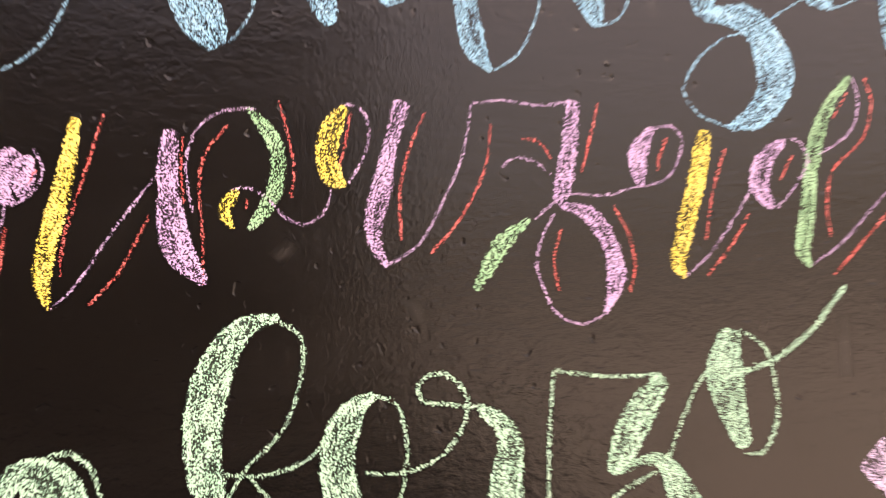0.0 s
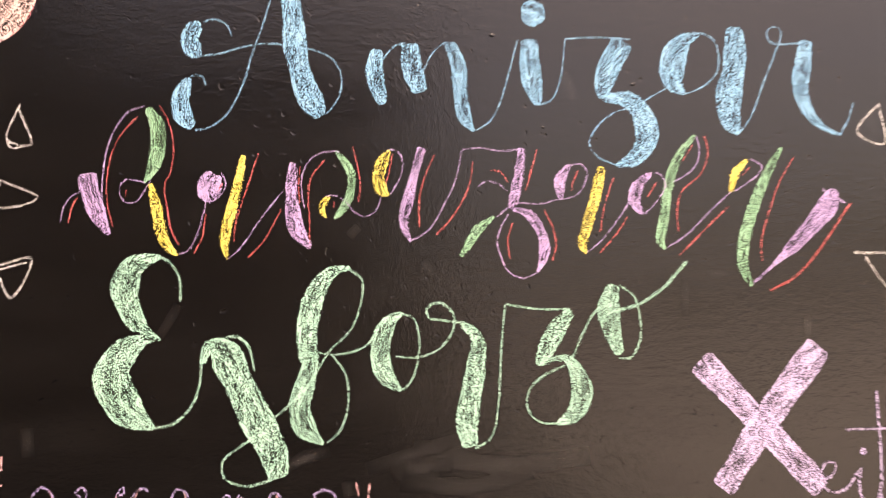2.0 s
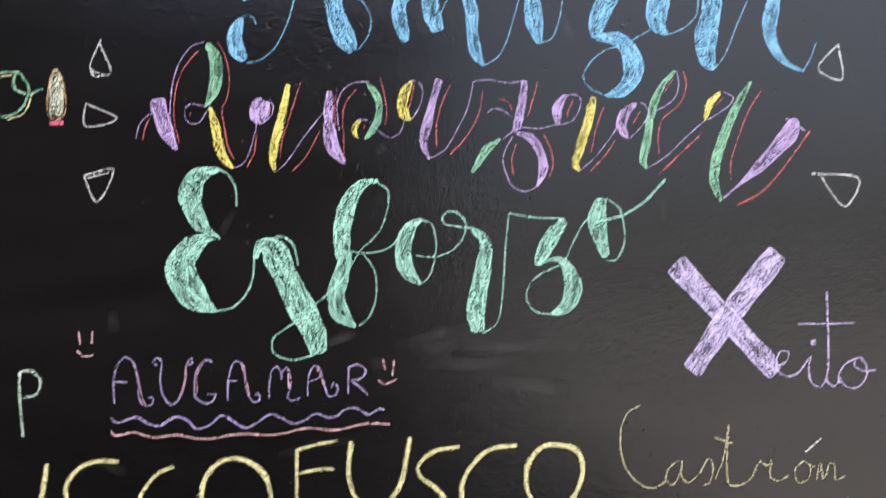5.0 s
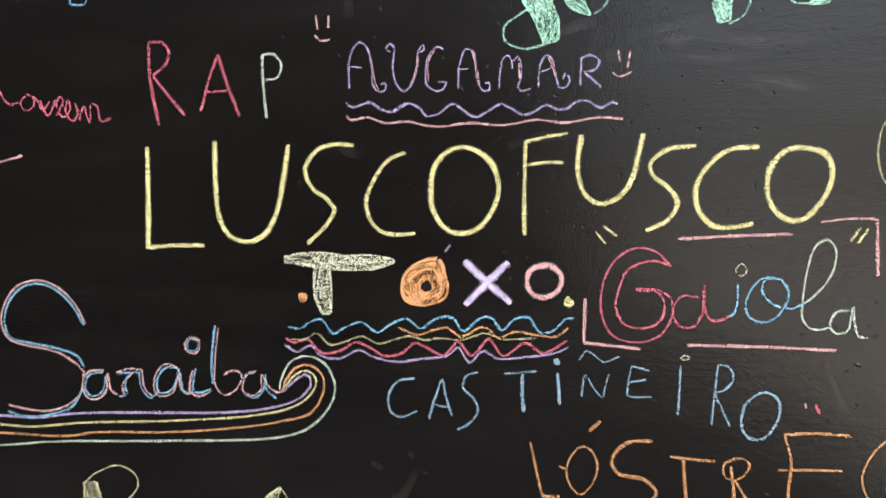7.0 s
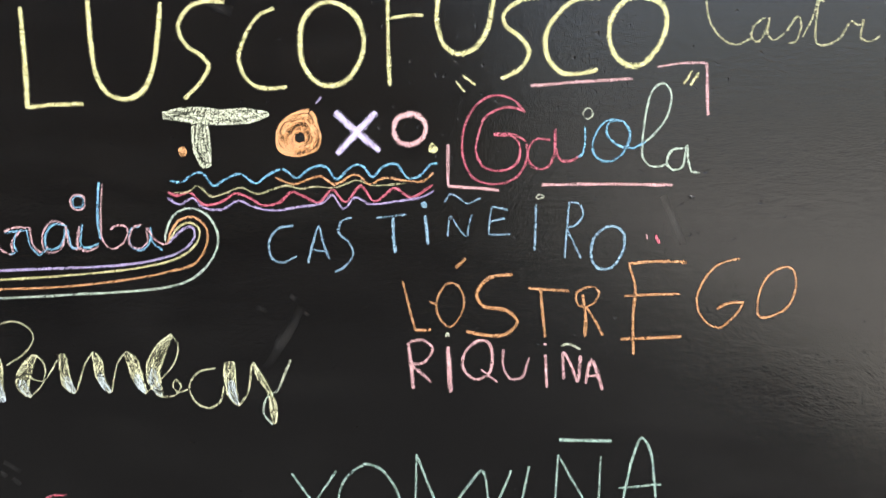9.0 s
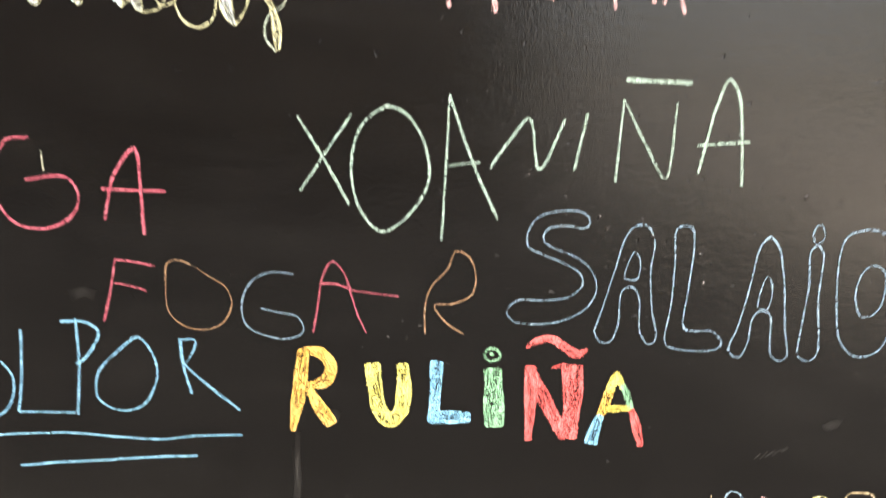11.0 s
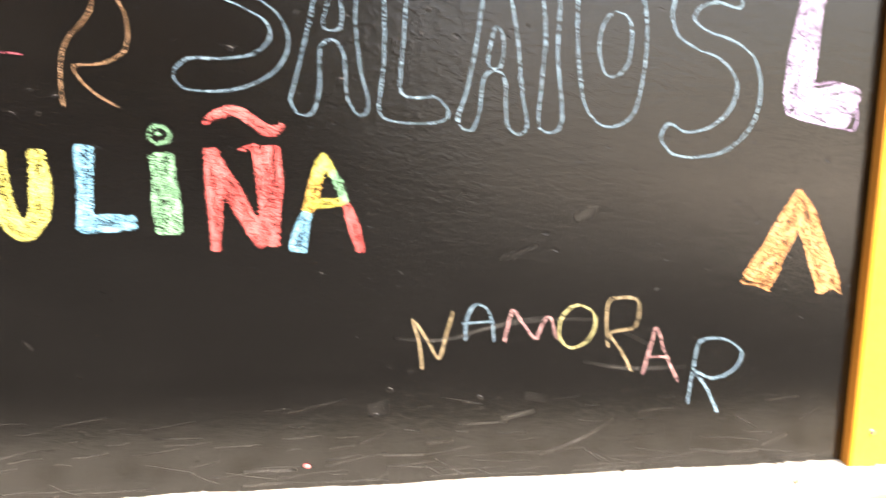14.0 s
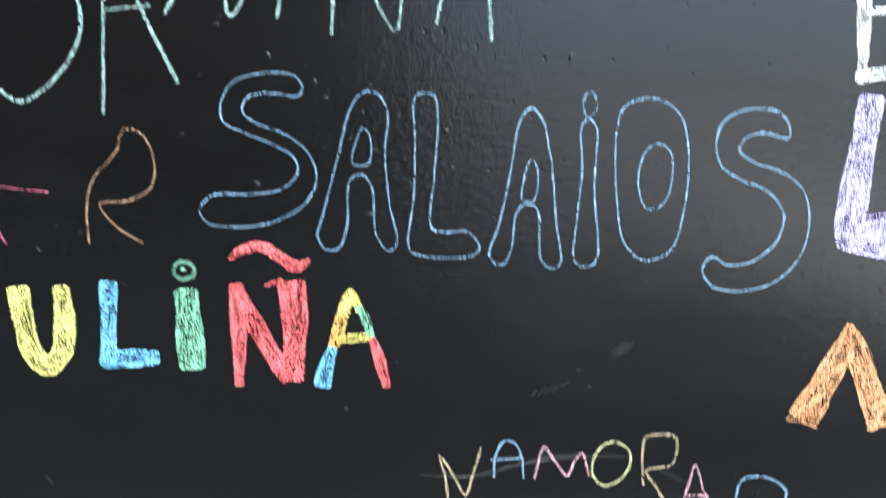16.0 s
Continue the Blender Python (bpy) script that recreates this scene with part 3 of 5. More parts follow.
chalk_word("the word Esforzo in thick pale green chalk", 2.13, 1.58, [
    [
        ("m", 4.4, [(74,217), (73,243), (62,263), (49,270)]),
        ("m", 0, [(52,270,5), (38,267,14), (20,258,24), (12,234,30), (20,204,27), (31,187,16)]),
        ("m", 0, [(29,188,14), (42,181,6), (52,173,3)]),
        ("m", 0, [(47,177,8), (34,175,14), (11,160,32), (-2,136,44), (7,109,42), (22,89,30), (46,74,4)]),
        ("m", 4.3, [(43,74), (66,78), (87,98), (96,124), (99,151), (107,164)]),
    ],
    [
        ("m", 0, [(98,144,6), (106,162,18), (121,157,35), (136,128,35), (158,81,35), (177,42,34), (184,11,18)]),
        ("m", 4.6, [(110,167), (136,175), (151,162), (157,134)]),
        ("m", 4.6, [(177,10), (147,4), (123,15), (121,33), (139,48), (156,58)]),
    ],
    [
        ("m", 0, [(270,252,4), (245,245,18), (226,215,24), (218,179,24), (220,141,20)]),
        ("m", 0, [(226,153,14), (214,114,23), (208,88,24), (215,66,25), (235,47,5)]),
        ("m", 3.9, [(267,251), (283,238), (282,210), (269,178), (244,154), (217,114), (190,88), (176,77)]),
        ("m", 3.8, [(244,152), (261,129), (265,96), (256,64), (240,48)]),
        ("m", 3.9, [(228,153), (244,150), (266,151), (288,160), (300,175)]),
    ],
    [
        ("m", 0, [(330,197,4), (313,183,18), (303,154,24), (309,124,23), (327,104,4)]),
        ("m", 3.9, [(327,196), (344,189), (350,164), (347,136), (337,112), (325,104)]),
        ("m", 3.9, [(321,145), (349,143), (374,152), (392,176), (392,185)]),
    ],
    [
        ("m", 4.5, [(395,185), (388,199), (375,207), (361,201), (362,190), (378,186), (403,182)]),
        ("m", 0, [(401,182,6), (420,164,17), (417,128,22), (409,90,26), (404,57,26), (408,35,20)]),
        ("m", 3.9, [(413,33), (433,45), (442,77), (446,116), (450,160), (456,203)]),
    ],
    [
        ("m", 4.0, [(456,203), (481,198), (510,195), (536,195)]),
        ("m", 0, [(537,193,11), (518,169,22), (502,143,19), (493,128,6)]),
        ("m", 0, [(496,130,5), (528,135,9), (542,115,22), (546,90,27), (534,67,20), (513,57,3)]),
        ("m", 4.0, [(513,57), (490,62), (478,79), (483,101), (498,114), (527,127)]),
        ("m", 4.0, [(536,135), (553,168), (565,188), (575,196)]),
    ],
    [
        ("m", 0, [(593,223,17), (585,196,27), (588,167,26), (596,137,10)]),
        ("m", 4.0, [(600,222), (617,209), (624,183), (623,155), (610,133), (595,133)]),
        ("m", 5.8, [(580,187), (598,191), (628,200), (660,220), (676,237), (690,250)]),
    ],
])
chalk_word("the word Xeito in lilac chalk with a bold X", 2.83, 1.52, [
    [
        ("l", 0, [(-2,186,32), (70,108,32), (146,22,31)]),
        ("l", 0, [(157,198,40), (79,110,34), (17,29,28)]),
    ],
    [
        ("l", 4.3, [(146,32), (163,40), (166,52), (155,54), (147,41), (149,24), (163,17), (180,22), (197,42)]),
    ],
    [
        ("l", 4.3, [(201,46), (196,22), (201,5), (214,0), (224,16)]),
        ("l", 0, [(201,65,9), (209,65,10)]),
    ],
    [
        ("l", 5.2, [(229,139), (229,82), (227,32), (224,8), (234,0), (247,13)]),
        ("l", 4.3, [(183,93), (230,92), (271,92)]),
    ],
    [
        ("l", 4.3, [(274,41), (253,31), (242,13), (255,-2), (273,-2), (287,17), (283,35), (274,41), (267,30), (280,21), (304,22)]),
    ],
])
chalk_word("the word Castrón in thin olive-yellow chalk handwriting", 2.74, 1.38, [
    [
        ("o", 4.0, [(29,123), (10,113), (-1,86), (1,46), (19,16), (43,5), (64,14)]),
    ],
    [
        ("o", 4.0, [(83,42), (68,32), (64,16), (73,8), (84,24), (89,42), (87,19), (96,10), (113,22)]),
    ],
    [
        ("o", 4.1, [(113,22), (129,43), (134,30), (127,8), (117,6)]),
    ],
    [
        ("o", 4.1, [(137,14), (151,45), (160,89), (155,33), (158,5), (174,3), (191,12)]),
        ("o", 4.1, [(137,73), (165,63)]),
    ],
    [
        ("o", 4.1, [(191,12), (206,35), (216,29), (223,37), (220,13), (232,6), (249,15)]),
    ],
    [
        ("o", 4.1, [(271,33), (258,21), (263,3), (278,8), (281,27), (271,33), (289,24)]),
        ("w", 4.1, [(275,46), (301,65)]),
    ],
    [
        ("o", 4.1, [(291,5), (297,28), (302,5), (313,29), (319,27), (320,4), (335,9)]),
    ],
])
chalk_word("the word Augamar in violet and pink curled chalk capitals", 2.04, 1.53, [
    [
        ("v", 3.9, [(0,3), (0,39), (6,58), (15,65), (25,58), (31,31), (33,8), (39,-1), (50,1), (50,10), (43,8)]),
        ("k", 3.1, [(22,62), (29,47), (35,16), (41,-2)]),
        ("v", 3.1, [(-1,33), (18,31)]),
    ],
    [
        ("v", 3.8, [(57,52), (51,57), (57,63), (62,57), (60,31), (66,8), (76,-1), (86,8), (94,34), (95,53), (102,61), (102,53), (96,51)]),
        ("k", 3.1, [(95,52), (92,27), (84,7)]),
    ],
    [
        ("v", 3.8, [(130,54), (122,58), (111,49), (106,31), (107,8), (119,-1), (130,2), (133,11), (122,11)]),
        ("k", 3.1, [(120,58), (109,38), (109,12)]),
    ],
    [
        ("v", 3.8, [(150,2), (152,38), (161,55), (171,49), (175,15), (184,-1), (192,1), (192,9), (186,9)]),
        ("k", 3.1, [(168,51), (174,30), (179,6)]),
        ("v", 3.1, [(148,27), (163,29)]),
    ],
    [
        ("v", 3.8, [(205,0), (206,22), (210,41), (216,46), (222,37), (222,28)]),
        ("v", 3.8, [(222,35), (229,44), (234,35), (233,11), (230,3), (237,-2), (247,2)]),
        ("k", 3.0, [(231,43), (232,14)]),
    ],
    [
        ("v", 3.8, [(258,3), (259,29), (267,45), (274,42), (280,22), (286,3), (294,3), (299,14), (293,21), (290,14)]),
        ("k", 3.0, [(270,44), (281,16)]),
        ("v", 3.0, [(258,23), (274,28)]),
    ],
    [
        ("v", 4.5, [(313,5), (314,40)]),
        ("v", 4.5, [(312,40), (326,45), (338,36), (330,25), (319,23), (331,12), (341,2)]),
    ],
])
chalk_word("wavy violet and straight pink chalk lines under a word", 2.04, 1.48, [
    [
        ("v", 4.6, [(-5,34), (3,28), (17,31), (29,34), (42,26), (57,21), (80,32), (95,28), (107,16), (123,18), (142,32), (157,23), (173,14), (188,20), (207,31), (222,25), (238,17), (253,21), (268,30), (283,24), (294,24), (309,34), (324,35), (339,26), (357,33), (363,31)]),
    ],
    [
        ("k", 4.6, [(-5,18), (1,11), (25,14), (49,6), (80,8), (119,1), (165,6), (211,3), (257,10), (294,6), (339,13), (370,11)]),
    ],
])
chalk_word("small pink chalk smiling face with two short strokes", 1.99, 1.60, [
    [
        ("k", 3.9, [(4,32), (6,12)]),
        ("k", 3.9, [(22,32), (21,14)]),
        ("k", 3.9, [(2,6), (9,-1), (19,-2), (25,2)]),
    ],
])
chalk_word("small pink chalk smiling face over a rubbed patch", 2.39, 1.55, [
    [
        ("k", 3.7, [(12,32), (15,16)]),
        ("k", 3.7, [(28,30), (25,8)]),
        ("k", 3.8, [(5,2), (14,-3), (31,3)]),
    ],
])
chalk_word("the word Rap in crimson chalk with a pale last letter", 1.75, 1.48, [
    [
        ("c", 6.4, [(5,119), (6,73), (11,37), (18,4)]),
        ("c", 5.5, [(5,119), (24,118), (34,106), (29,88), (10,73)]),
        ("c", 6.4, [(10,73), (34,43), (56,17)]),
    ],
    [
        ("c", 5.5, [(105,101), (92,68), (79,23)]),
        ("c", 6.3, [(105,101), (116,64), (135,15)]),
        ("c", 4.7, [(86,50), (120,51)]),
    ],
    [
        ("e", 5.5, [(168,100), (169,60), (173,13)]),
        ("e", 5.5, [(168,100), (185,100), (195,86), (189,69), (169,66)]),
    ],
])
chalk_word("crimson chalk handwriting ending in scribbled loops", 1.53, 1.49, [
    [
        ("c", 4.9, [(2,43), (9,30), (17,24), (29,27)]),
    ],
    [
        ("c", 4.0, [(43,38), (33,28), (37,16), (51,19), (53,32), (43,38), (58,30), (66,16), (77,28)]),
    ],
    [
        ("c", 4.8, [(62,30), (73,8), (80,16), (85,30), (78,12)]),
    ],
    [
        ("c", 4.8, [(86,8), (97,28), (92,34), (87,20), (96,6), (107,16), (104,30), (100,12), (111,0), (118,12), (114,25)]),
    ],
    [
        ("c", 4.8, [(120,0), (127,20), (135,-2), (139,24), (147,21), (152,0), (167,4)]),
    ],
])
chalk_word("the word Luscofusco in large pale yellow chalk capitals", 1.74, 1.31, [
    [
        ("y", 9.7, [(9,144), (9,80), (7,1)]),
        ("y", 8.1, [(3,1), (47,4), (90,5)]),
    ],
    [
        ("y", 9.5, [(108,152), (108,89), (114,41), (130,17), (155,11), (179,22), (196,54), (207,105), (213,147)]),
    ],
    [
        ("y", 7.9, [(307,146), (277,147), (253,138), (237,113), (245,89), (269,70), (278,57), (265,34), (239,9)]),
    ],
    [
        ("y", 7.8, [(378,136), (353,125), (333,97), (323,70), (329,43), (344,27), (364,23), (392,25)]),
    ],
    [
        ("y", 9.3, [(446,142), (423,125), (413,90), (419,51), (443,27), (474,30), (497,56), (506,87), (496,121), (473,140), (446,142)]),
    ],
    [
        ("y", 7.7, [(542,152), (541,91), (542,23)]),
        ("y", 6.9, [(540,150), (568,157), (598,162)]),
        ("y", 6.9, [(542,119), (569,123), (593,123)]),
    ],
    [
        ("y", 9.1, [(616,160), (612,114), (623,79), (642,68), (668,77), (686,106), (692,136), (698,162)]),
    ],
    [
        ("y", 8.3, [(767,146), (729,140), (708,121), (712,106), (734,88), (745,69), (732,46), (704,32)]),
    ],
    [
        ("y", 9.0, [(848,144), (810,140), (785,121), (769,92), (772,61), (791,40), (813,37), (844,43)]),
    ],
    [
        ("y", 9.7, [(889,142), (868,125), (860,99), (867,66), (886,49), (907,49), (931,74), (942,107), (934,133), (910,142), (885,141)]),
    ],
])
chalk_word("two short yellow chalk ticks", 2.38, 1.32, [
    [
        ("y", 4.6, [(-2,20), (11,4)]),
        ("y", 4.6, [(8,28), (27,13)]),
    ],
])
chalk_word("straight pink chalk stroke", 2.49, 1.33, [
    [
        ("k", 6.0, [(-4,1), (71,6), (145,9)]),
    ],
])
chalk_word("pink chalk corner bracket with two yellow ticks", 2.67, 1.28, [
    [
        ("k", 4.5, [(1,75), (34,80), (72,80)]),
        ("k", 5.9, [(72,80), (73,48), (76,4)]),
    ],
    [
        ("y", 5.2, [(39,50), (51,69)]),
        ("y", 5.2, [(48,48), (61,67)]),
    ],
])
chalk_word("the word Toxo in filled chalk letters of mixed colours", 1.94, 1.22, [
    [
        ("x", 0, [(5,76,11), (44,77,22), (92,73,25), (132,74,21), (163,76,6)]),
        ("x", 0, [(60,69,24), (61,29,24), (66,-2,14)]),
    ],
    [
        ("a", 0, [(214,58,20), (220,48,14), (222,38,15), (219,33,13), (209,28,11), (203,28,12), (194,33,17), (191,42,17), (193,47,17), (201,56,17), (206,58,18), (214,58,20)]),
        ("a", 0, [(220,73,19), (230,53,13), (233,37,13), (227,27,13), (211,20,10), (201,19,11), (182,27,16), (179,43,15), (180,52,16), (194,67,16), (205,71,16), (220,73,19)]),
        ("a", 3.1, [(223,79), (234,55), (238,36), (231,24), (211,16), (200,15), (177,23), (174,42), (175,54), (192,72), (205,78), (223,79)]),
        ("l", 4.7, [(233,90), (241,100)]),
    ],
    [
        ("l", 12.5, [(260,78), (292,48), (325,20)]),
        ("l", 12.5, [(321,77), (292,48), (261,16)]),
    ],
    [
        ("k", 10.1, [(370,73), (350,65), (347,45), (356,32), (376,30), (392,44), (392,61), (381,71), (367,73)]),
    ],
    [
        ("a", 0, [(26,22,11), (32,23,16), (38,23,10)]),
    ],
    [
        ("y", 0, [(397,23,11), (403,23,15), (410,24,11)]),
    ],
])
chalk_word("five wavy chalk lines in blue, orange, red and violet", 1.94, 1.15, [
    [
        ("b", 4.7, [(10,51), (27,48), (43,58), (58,62), (75,42), (92,51), (116,59), (138,45), (156,56), (180,65), (200,52), (220,66), (244,68), (259,50), (283,68), (298,69), (313,52), (330,68), (349,70), (365,50), (384,53), (399,69), (411,71)]),
    ],
    [
        ("o", 4.0, [(14,33), (35,33), (51,42), (71,26), (92,31), (116,39), (140,29), (164,36), (184,41), (204,36), (228,39), (256,37), (291,47), (310,40), (361,42)]),
    ],
    [
        ("a", 4.7, [(168,53), (196,43), (220,51), (236,54), (256,42), (283,55), (295,53), (307,41), (330,50), (361,46), (388,45), (403,57)]),
    ],
    [
        ("c", 5.5, [(6,34), (18,28), (39,32), (59,14), (83,17), (108,30), (128,23), (148,12), (172,16), (192,31), (208,25), (232,15), (252,34), (271,15), (295,39), (315,16), (346,35), (369,21), (402,39)]),
    ],
    [
        ("v", 4.8, [(4,25), (22,15), (43,24), (55,11), (83,6), (112,19), (132,10), (164,4), (204,9), (236,14), (252,26), (268,5), (287,22), (307,12), (346,15), (388,22), (404,30)]),
    ],
])
chalk_word("pink chalk corner bracket beside a word", 2.36, 1.18, [
    [
        ("k", 6.2, [(6,69), (5,36), (5,7)]),
        ("k", 6.2, [(5,7), (41,4), (81,0)]),
    ],
])
chalk_word("thick straight pink chalk stroke under a word", 2.50, 1.18, [
    [
        ("k", 6.1, [(4,7), (66,7), (140,6), (198,4)]),
    ],
])
chalk_word("the word Gaiola in crimson, blue and pale green handwriting", 2.39, 1.19, [
    [
        ("c", 4.6, [(87,107), (68,124), (38,127), (12,108), (-2,73), (-1,34), (15,7), (49,-1), (79,11), (93,40), (91,59)]),
        ("c", 4.6, [(90,105), (61,111), (31,97), (21,73), (17,46), (29,24), (56,19), (77,30), (82,51), (73,68), (43,71)]),
        ("c", 4.6, [(43,73), (73,71), (91,61)]),
    ],
    [
        ("c", 5.3, [(126,63), (103,63), (93,44), (101,24), (120,22), (132,40), (133,78), (134,52), (142,33), (157,32), (169,39)]),
    ],
    [
        ("b", 4.6, [(177,82), (177,57), (173,41), (167,37)]),
        ("x", 3.0, [(181,109), (175,103), (176,95), (184,93), (188,101), (181,109)]),
    ],
    [
        ("b", 4.5, [(224,92), (206,88), (189,61), (193,38), (212,30), (233,42), (243,69), (232,88), (213,88), (209,72), (226,54), (248,50), (266,58)]),
    ],
    [
        ("e", 4.5, [(266,58), (286,78), (300,104), (301,130), (291,142), (277,136), (267,107), (262,62), (263,35), (274,23), (292,23), (298,28)]),
    ],
    [
        ("e", 5.2, [(324,48), (306,46), (298,28), (307,17), (321,21), (327,52), (330,29), (336,14), (347,12)]),
    ],
])
chalk_word("the word Castiñeiro in blue chalk capitals", 2.09, 1.06, [
    [
        ("d", 4.8, [(42,71), (18,66), (4,45), (8,21), (22,15), (45,24)]),
    ],
    [
        ("d", 4.8, [(62,13), (70,43), (80,70), (86,43), (94,19)]),
        ("d", 4.0, [(66,34), (89,31)]),
    ],
    [
        ("d", 4.7, [(130,82), (114,76), (110,58), (124,45), (130,26), (118,8), (102,-1)]),
    ],
    [
        ("d", 3.9, [(167,81), (188,83), (212,86)]),
        ("d", 7.1, [(192,81), (192,51), (194,27)]),
    ],
    [
        ("d", 6.3, [(240,84), (244,39)]),
        ("d", 0, [(234,99,5), (239,100,10), (243,101,5)]),
    ],
    [
        ("d", 3.9, [(273,51), (278,81), (289,65), (302,52), (305,66), (310,84)]),
        ("d", 3.9, [(269,102), (278,115), (290,110), (302,101), (324,109)]),
    ],
    [
        ("d", 3.9, [(340,96), (337,75), (336,55), (351,53), (368,54)]),
        ("d", 3.9, [(340,96), (365,90)]),
        ("d", 3.9, [(337,73), (360,78)]),
    ],
    [
        ("d", 4.6, [(406,98), (405,65), (404,28)]),
        ("x", 3.1, [(411,113), (406,109), (411,106), (417,110), (411,113)]),
    ],
    [
        ("d", 4.6, [(455,101), (452,58), (449,17)]),
        ("d", 4.6, [(455,101), (470,98), (476,82), (464,66), (453,61), (461,43), (473,16)]),
    ],
    [
        ("d", 5.4, [(512,63), (494,48), (489,20), (499,1), (518,1), (536,25), (537,53), (525,63), (512,63)]),
    ],
])
chalk_word("two short red chalk ticks", 2.66, 1.10, [
    [
        ("k", 3.8, [(1,11), (3,4)]),
        ("c", 6.8, [(15,10), (20,-3)]),
    ],
])
chalk_word("the word Lóstrego in orange chalk capitals", 2.29, 0.92, [
    [
        ("a", 5.2, [(4,125), (14,81), (22,48)]),
        ("a", 6.1, [(21,47), (46,48)]),
    ],
    [
        ("a", 4.3, [(74,120), (57,98), (57,72), (74,52), (91,68), (97,94), (88,116), (74,120)]),
        ("a", 4.3, [(44,92), (53,89), (57,98)]),
        ("a", 7.7, [(85,143), (100,158)]),
    ],
    [
        ("a", 7.0, [(171,132), (137,128), (117,104), (125,85), (163,76), (178,58), (159,39), (125,39), (100,45)]),
    ],
    [
        ("a", 5.2, [(195,111), (230,108), (257,106)]),
        ("a", 6.1, [(213,109), (217,67), (221,34)]),
    ],
    [
        ("a", 6.1, [(277,100), (282,67), (281,34)]),
        ("a", 4.4, [(285,112), (268,102), (271,84), (290,84), (302,102), (293,112), (282,110)]),
        ("a", 5.3, [(281,83), (295,62), (308,36)]),
    ],
    [
        ("a", 5.3, [(345,148), (356,110), (354,66), (356,5)]),
        ("a", 6.1, [(347,147), (388,150), (433,148)]),
        ("a", 5.2, [(340,97), (382,99), (424,99)]),
        ("a", 6.2, [(336,30), (376,31), (428,33)]),
    ],
    [
        ("a", 4.4, [(512,153), (480,144), (456,114), (450,84), (464,56), (485,47), (509,66), (521,85)]),
        ("a", 6.2, [(521,85), (500,85), (480,76)]),
    ],
    [
        ("a", 4.4, [(580,139), (556,126), (543,96), (545,63), (564,64), (588,79), (598,109), (592,135), (580,139)]),
    ],
])
chalk_word("the word Riquiña in small pink chalk capitals", 2.30, 0.87, [
    [
        ("k", 7.0, [(1,78), (5,38), (7,4)]),
        ("k", 5.3, [(1,78), (21,82), (38,69), (25,47), (7,42), (20,29), (36,14)]),
    ],
    [
        ("k", 8.8, [(62,71), (63,37), (65,-2)]),
        ("x", 0, [(58,88,5), (64,90,9)]),
    ],
    [
        ("k", 6.2, [(111,80), (89,64), (85,37), (102,19), (124,28), (130,55), (124,76), (106,80)]),
        ("k", 5.3, [(111,35), (138,13)]),
    ],
    [
        ("k", 5.3, [(147,66), (147,37), (158,19), (175,21), (186,52)]),
    ],
    [
        ("k", 6.2, [(211,57), (214,4)]),
        ("k", 6.2, [(208,73), (213,73)]),
    ],
    [
        ("k", 6.2, [(240,17), (239,59), (252,37), (261,13), (265,55)]),
        ("x", 4.4, [(235,70), (247,73), (265,64)]),
    ],
    [
        ("k", 7.2, [(273,10), (282,46), (300,-1)]),
        ("k", 5.4, [(277,22), (293,22)]),
    ],
])
chalk_word("the word Pombas in yellow chalk with filled downstrokes", 1.63, 0.82, [
    [
        ("z", 0, [(18,142,22), (22,98,31), (25,45,28)]),
        ("j", 0, [(23,84,12), (26,62,20), (28,38,22)]),
        ("z", 3.4, [(5,137), (30,157), (62,168), (87,156), (91,138), (74,116), (46,98)]),
    ],
    [
        ("z", 0, [(92,114,7), (75,90,19), (68,67,22), (77,47,7)]),
        ("j", 0, [(66,74,8), (70,60,14), (80,47,5)]),
        ("z", 3.4, [(93,115), (105,98), (99,67), (77,46)]),
        ("z", 3.4, [(74,81), (100,73), (127,107)]),
    ],
    [
        ("z", 0, [(134,116,12), (135,91,16), (138,68,16), (149,52,7)]),
        ("j", 0, [(137,80,8), (140,66,12), (149,53,6)]),
        ("z", 3.5, [(152,54), (169,100), (182,118)]),
        ("z", 0, [(182,118,7), (188,104,16), (191,77,16), (205,52,7)]),
        ("j", 0, [(190,84,8), (194,68,12), (205,53,6)]),
        ("z", 3.5, [(207,54), (219,99), (232,117)]),
        ("z", 0, [(232,117,7), (242,103,19), (249,76,17), (260,50,5)]),
        ("j", 0, [(247,82,8), (251,66,11), (260,51,4)]),
    ],
    [
        ("z", 0, [(307,145,7), (285,116,21), (273,80,23), (284,45,7)]),
        ("j", 0, [(274,90,8), (274,68,15), (284,46,6)]),
        ("z", 3.5, [(304,145), (315,130), (307,98), (272,62), (258,50)]),
        ("z", 3.5, [(284,44), (306,48), (316,62), (308,73), (303,62), (311,53), (329,57)]),
    ],
    [
        ("z", 4.4, [(371,90), (344,84), (329,62), (337,36), (358,26), (377,38), (382,61)]),
        ("z", 0, [(393,101,19), (393,69,21), (396,46,18), (405,29,5)]),
        ("j", 0, [(394,70,10), (396,48,14), (404,31,5)]),
        ("z", 4.4, [(405,30), (419,49), (428,96)]),
    ],
    [
        ("z", 0, [(429,100,4), (440,76,11), (453,52,9), (458,27,12), (459,-1,9)]),
        ("e", 4.4, [(456,-2), (444,14), (446,37), (468,55)]),
        ("x", 5.3, [(468,55), (477,77), (489,103)]),
    ],
])
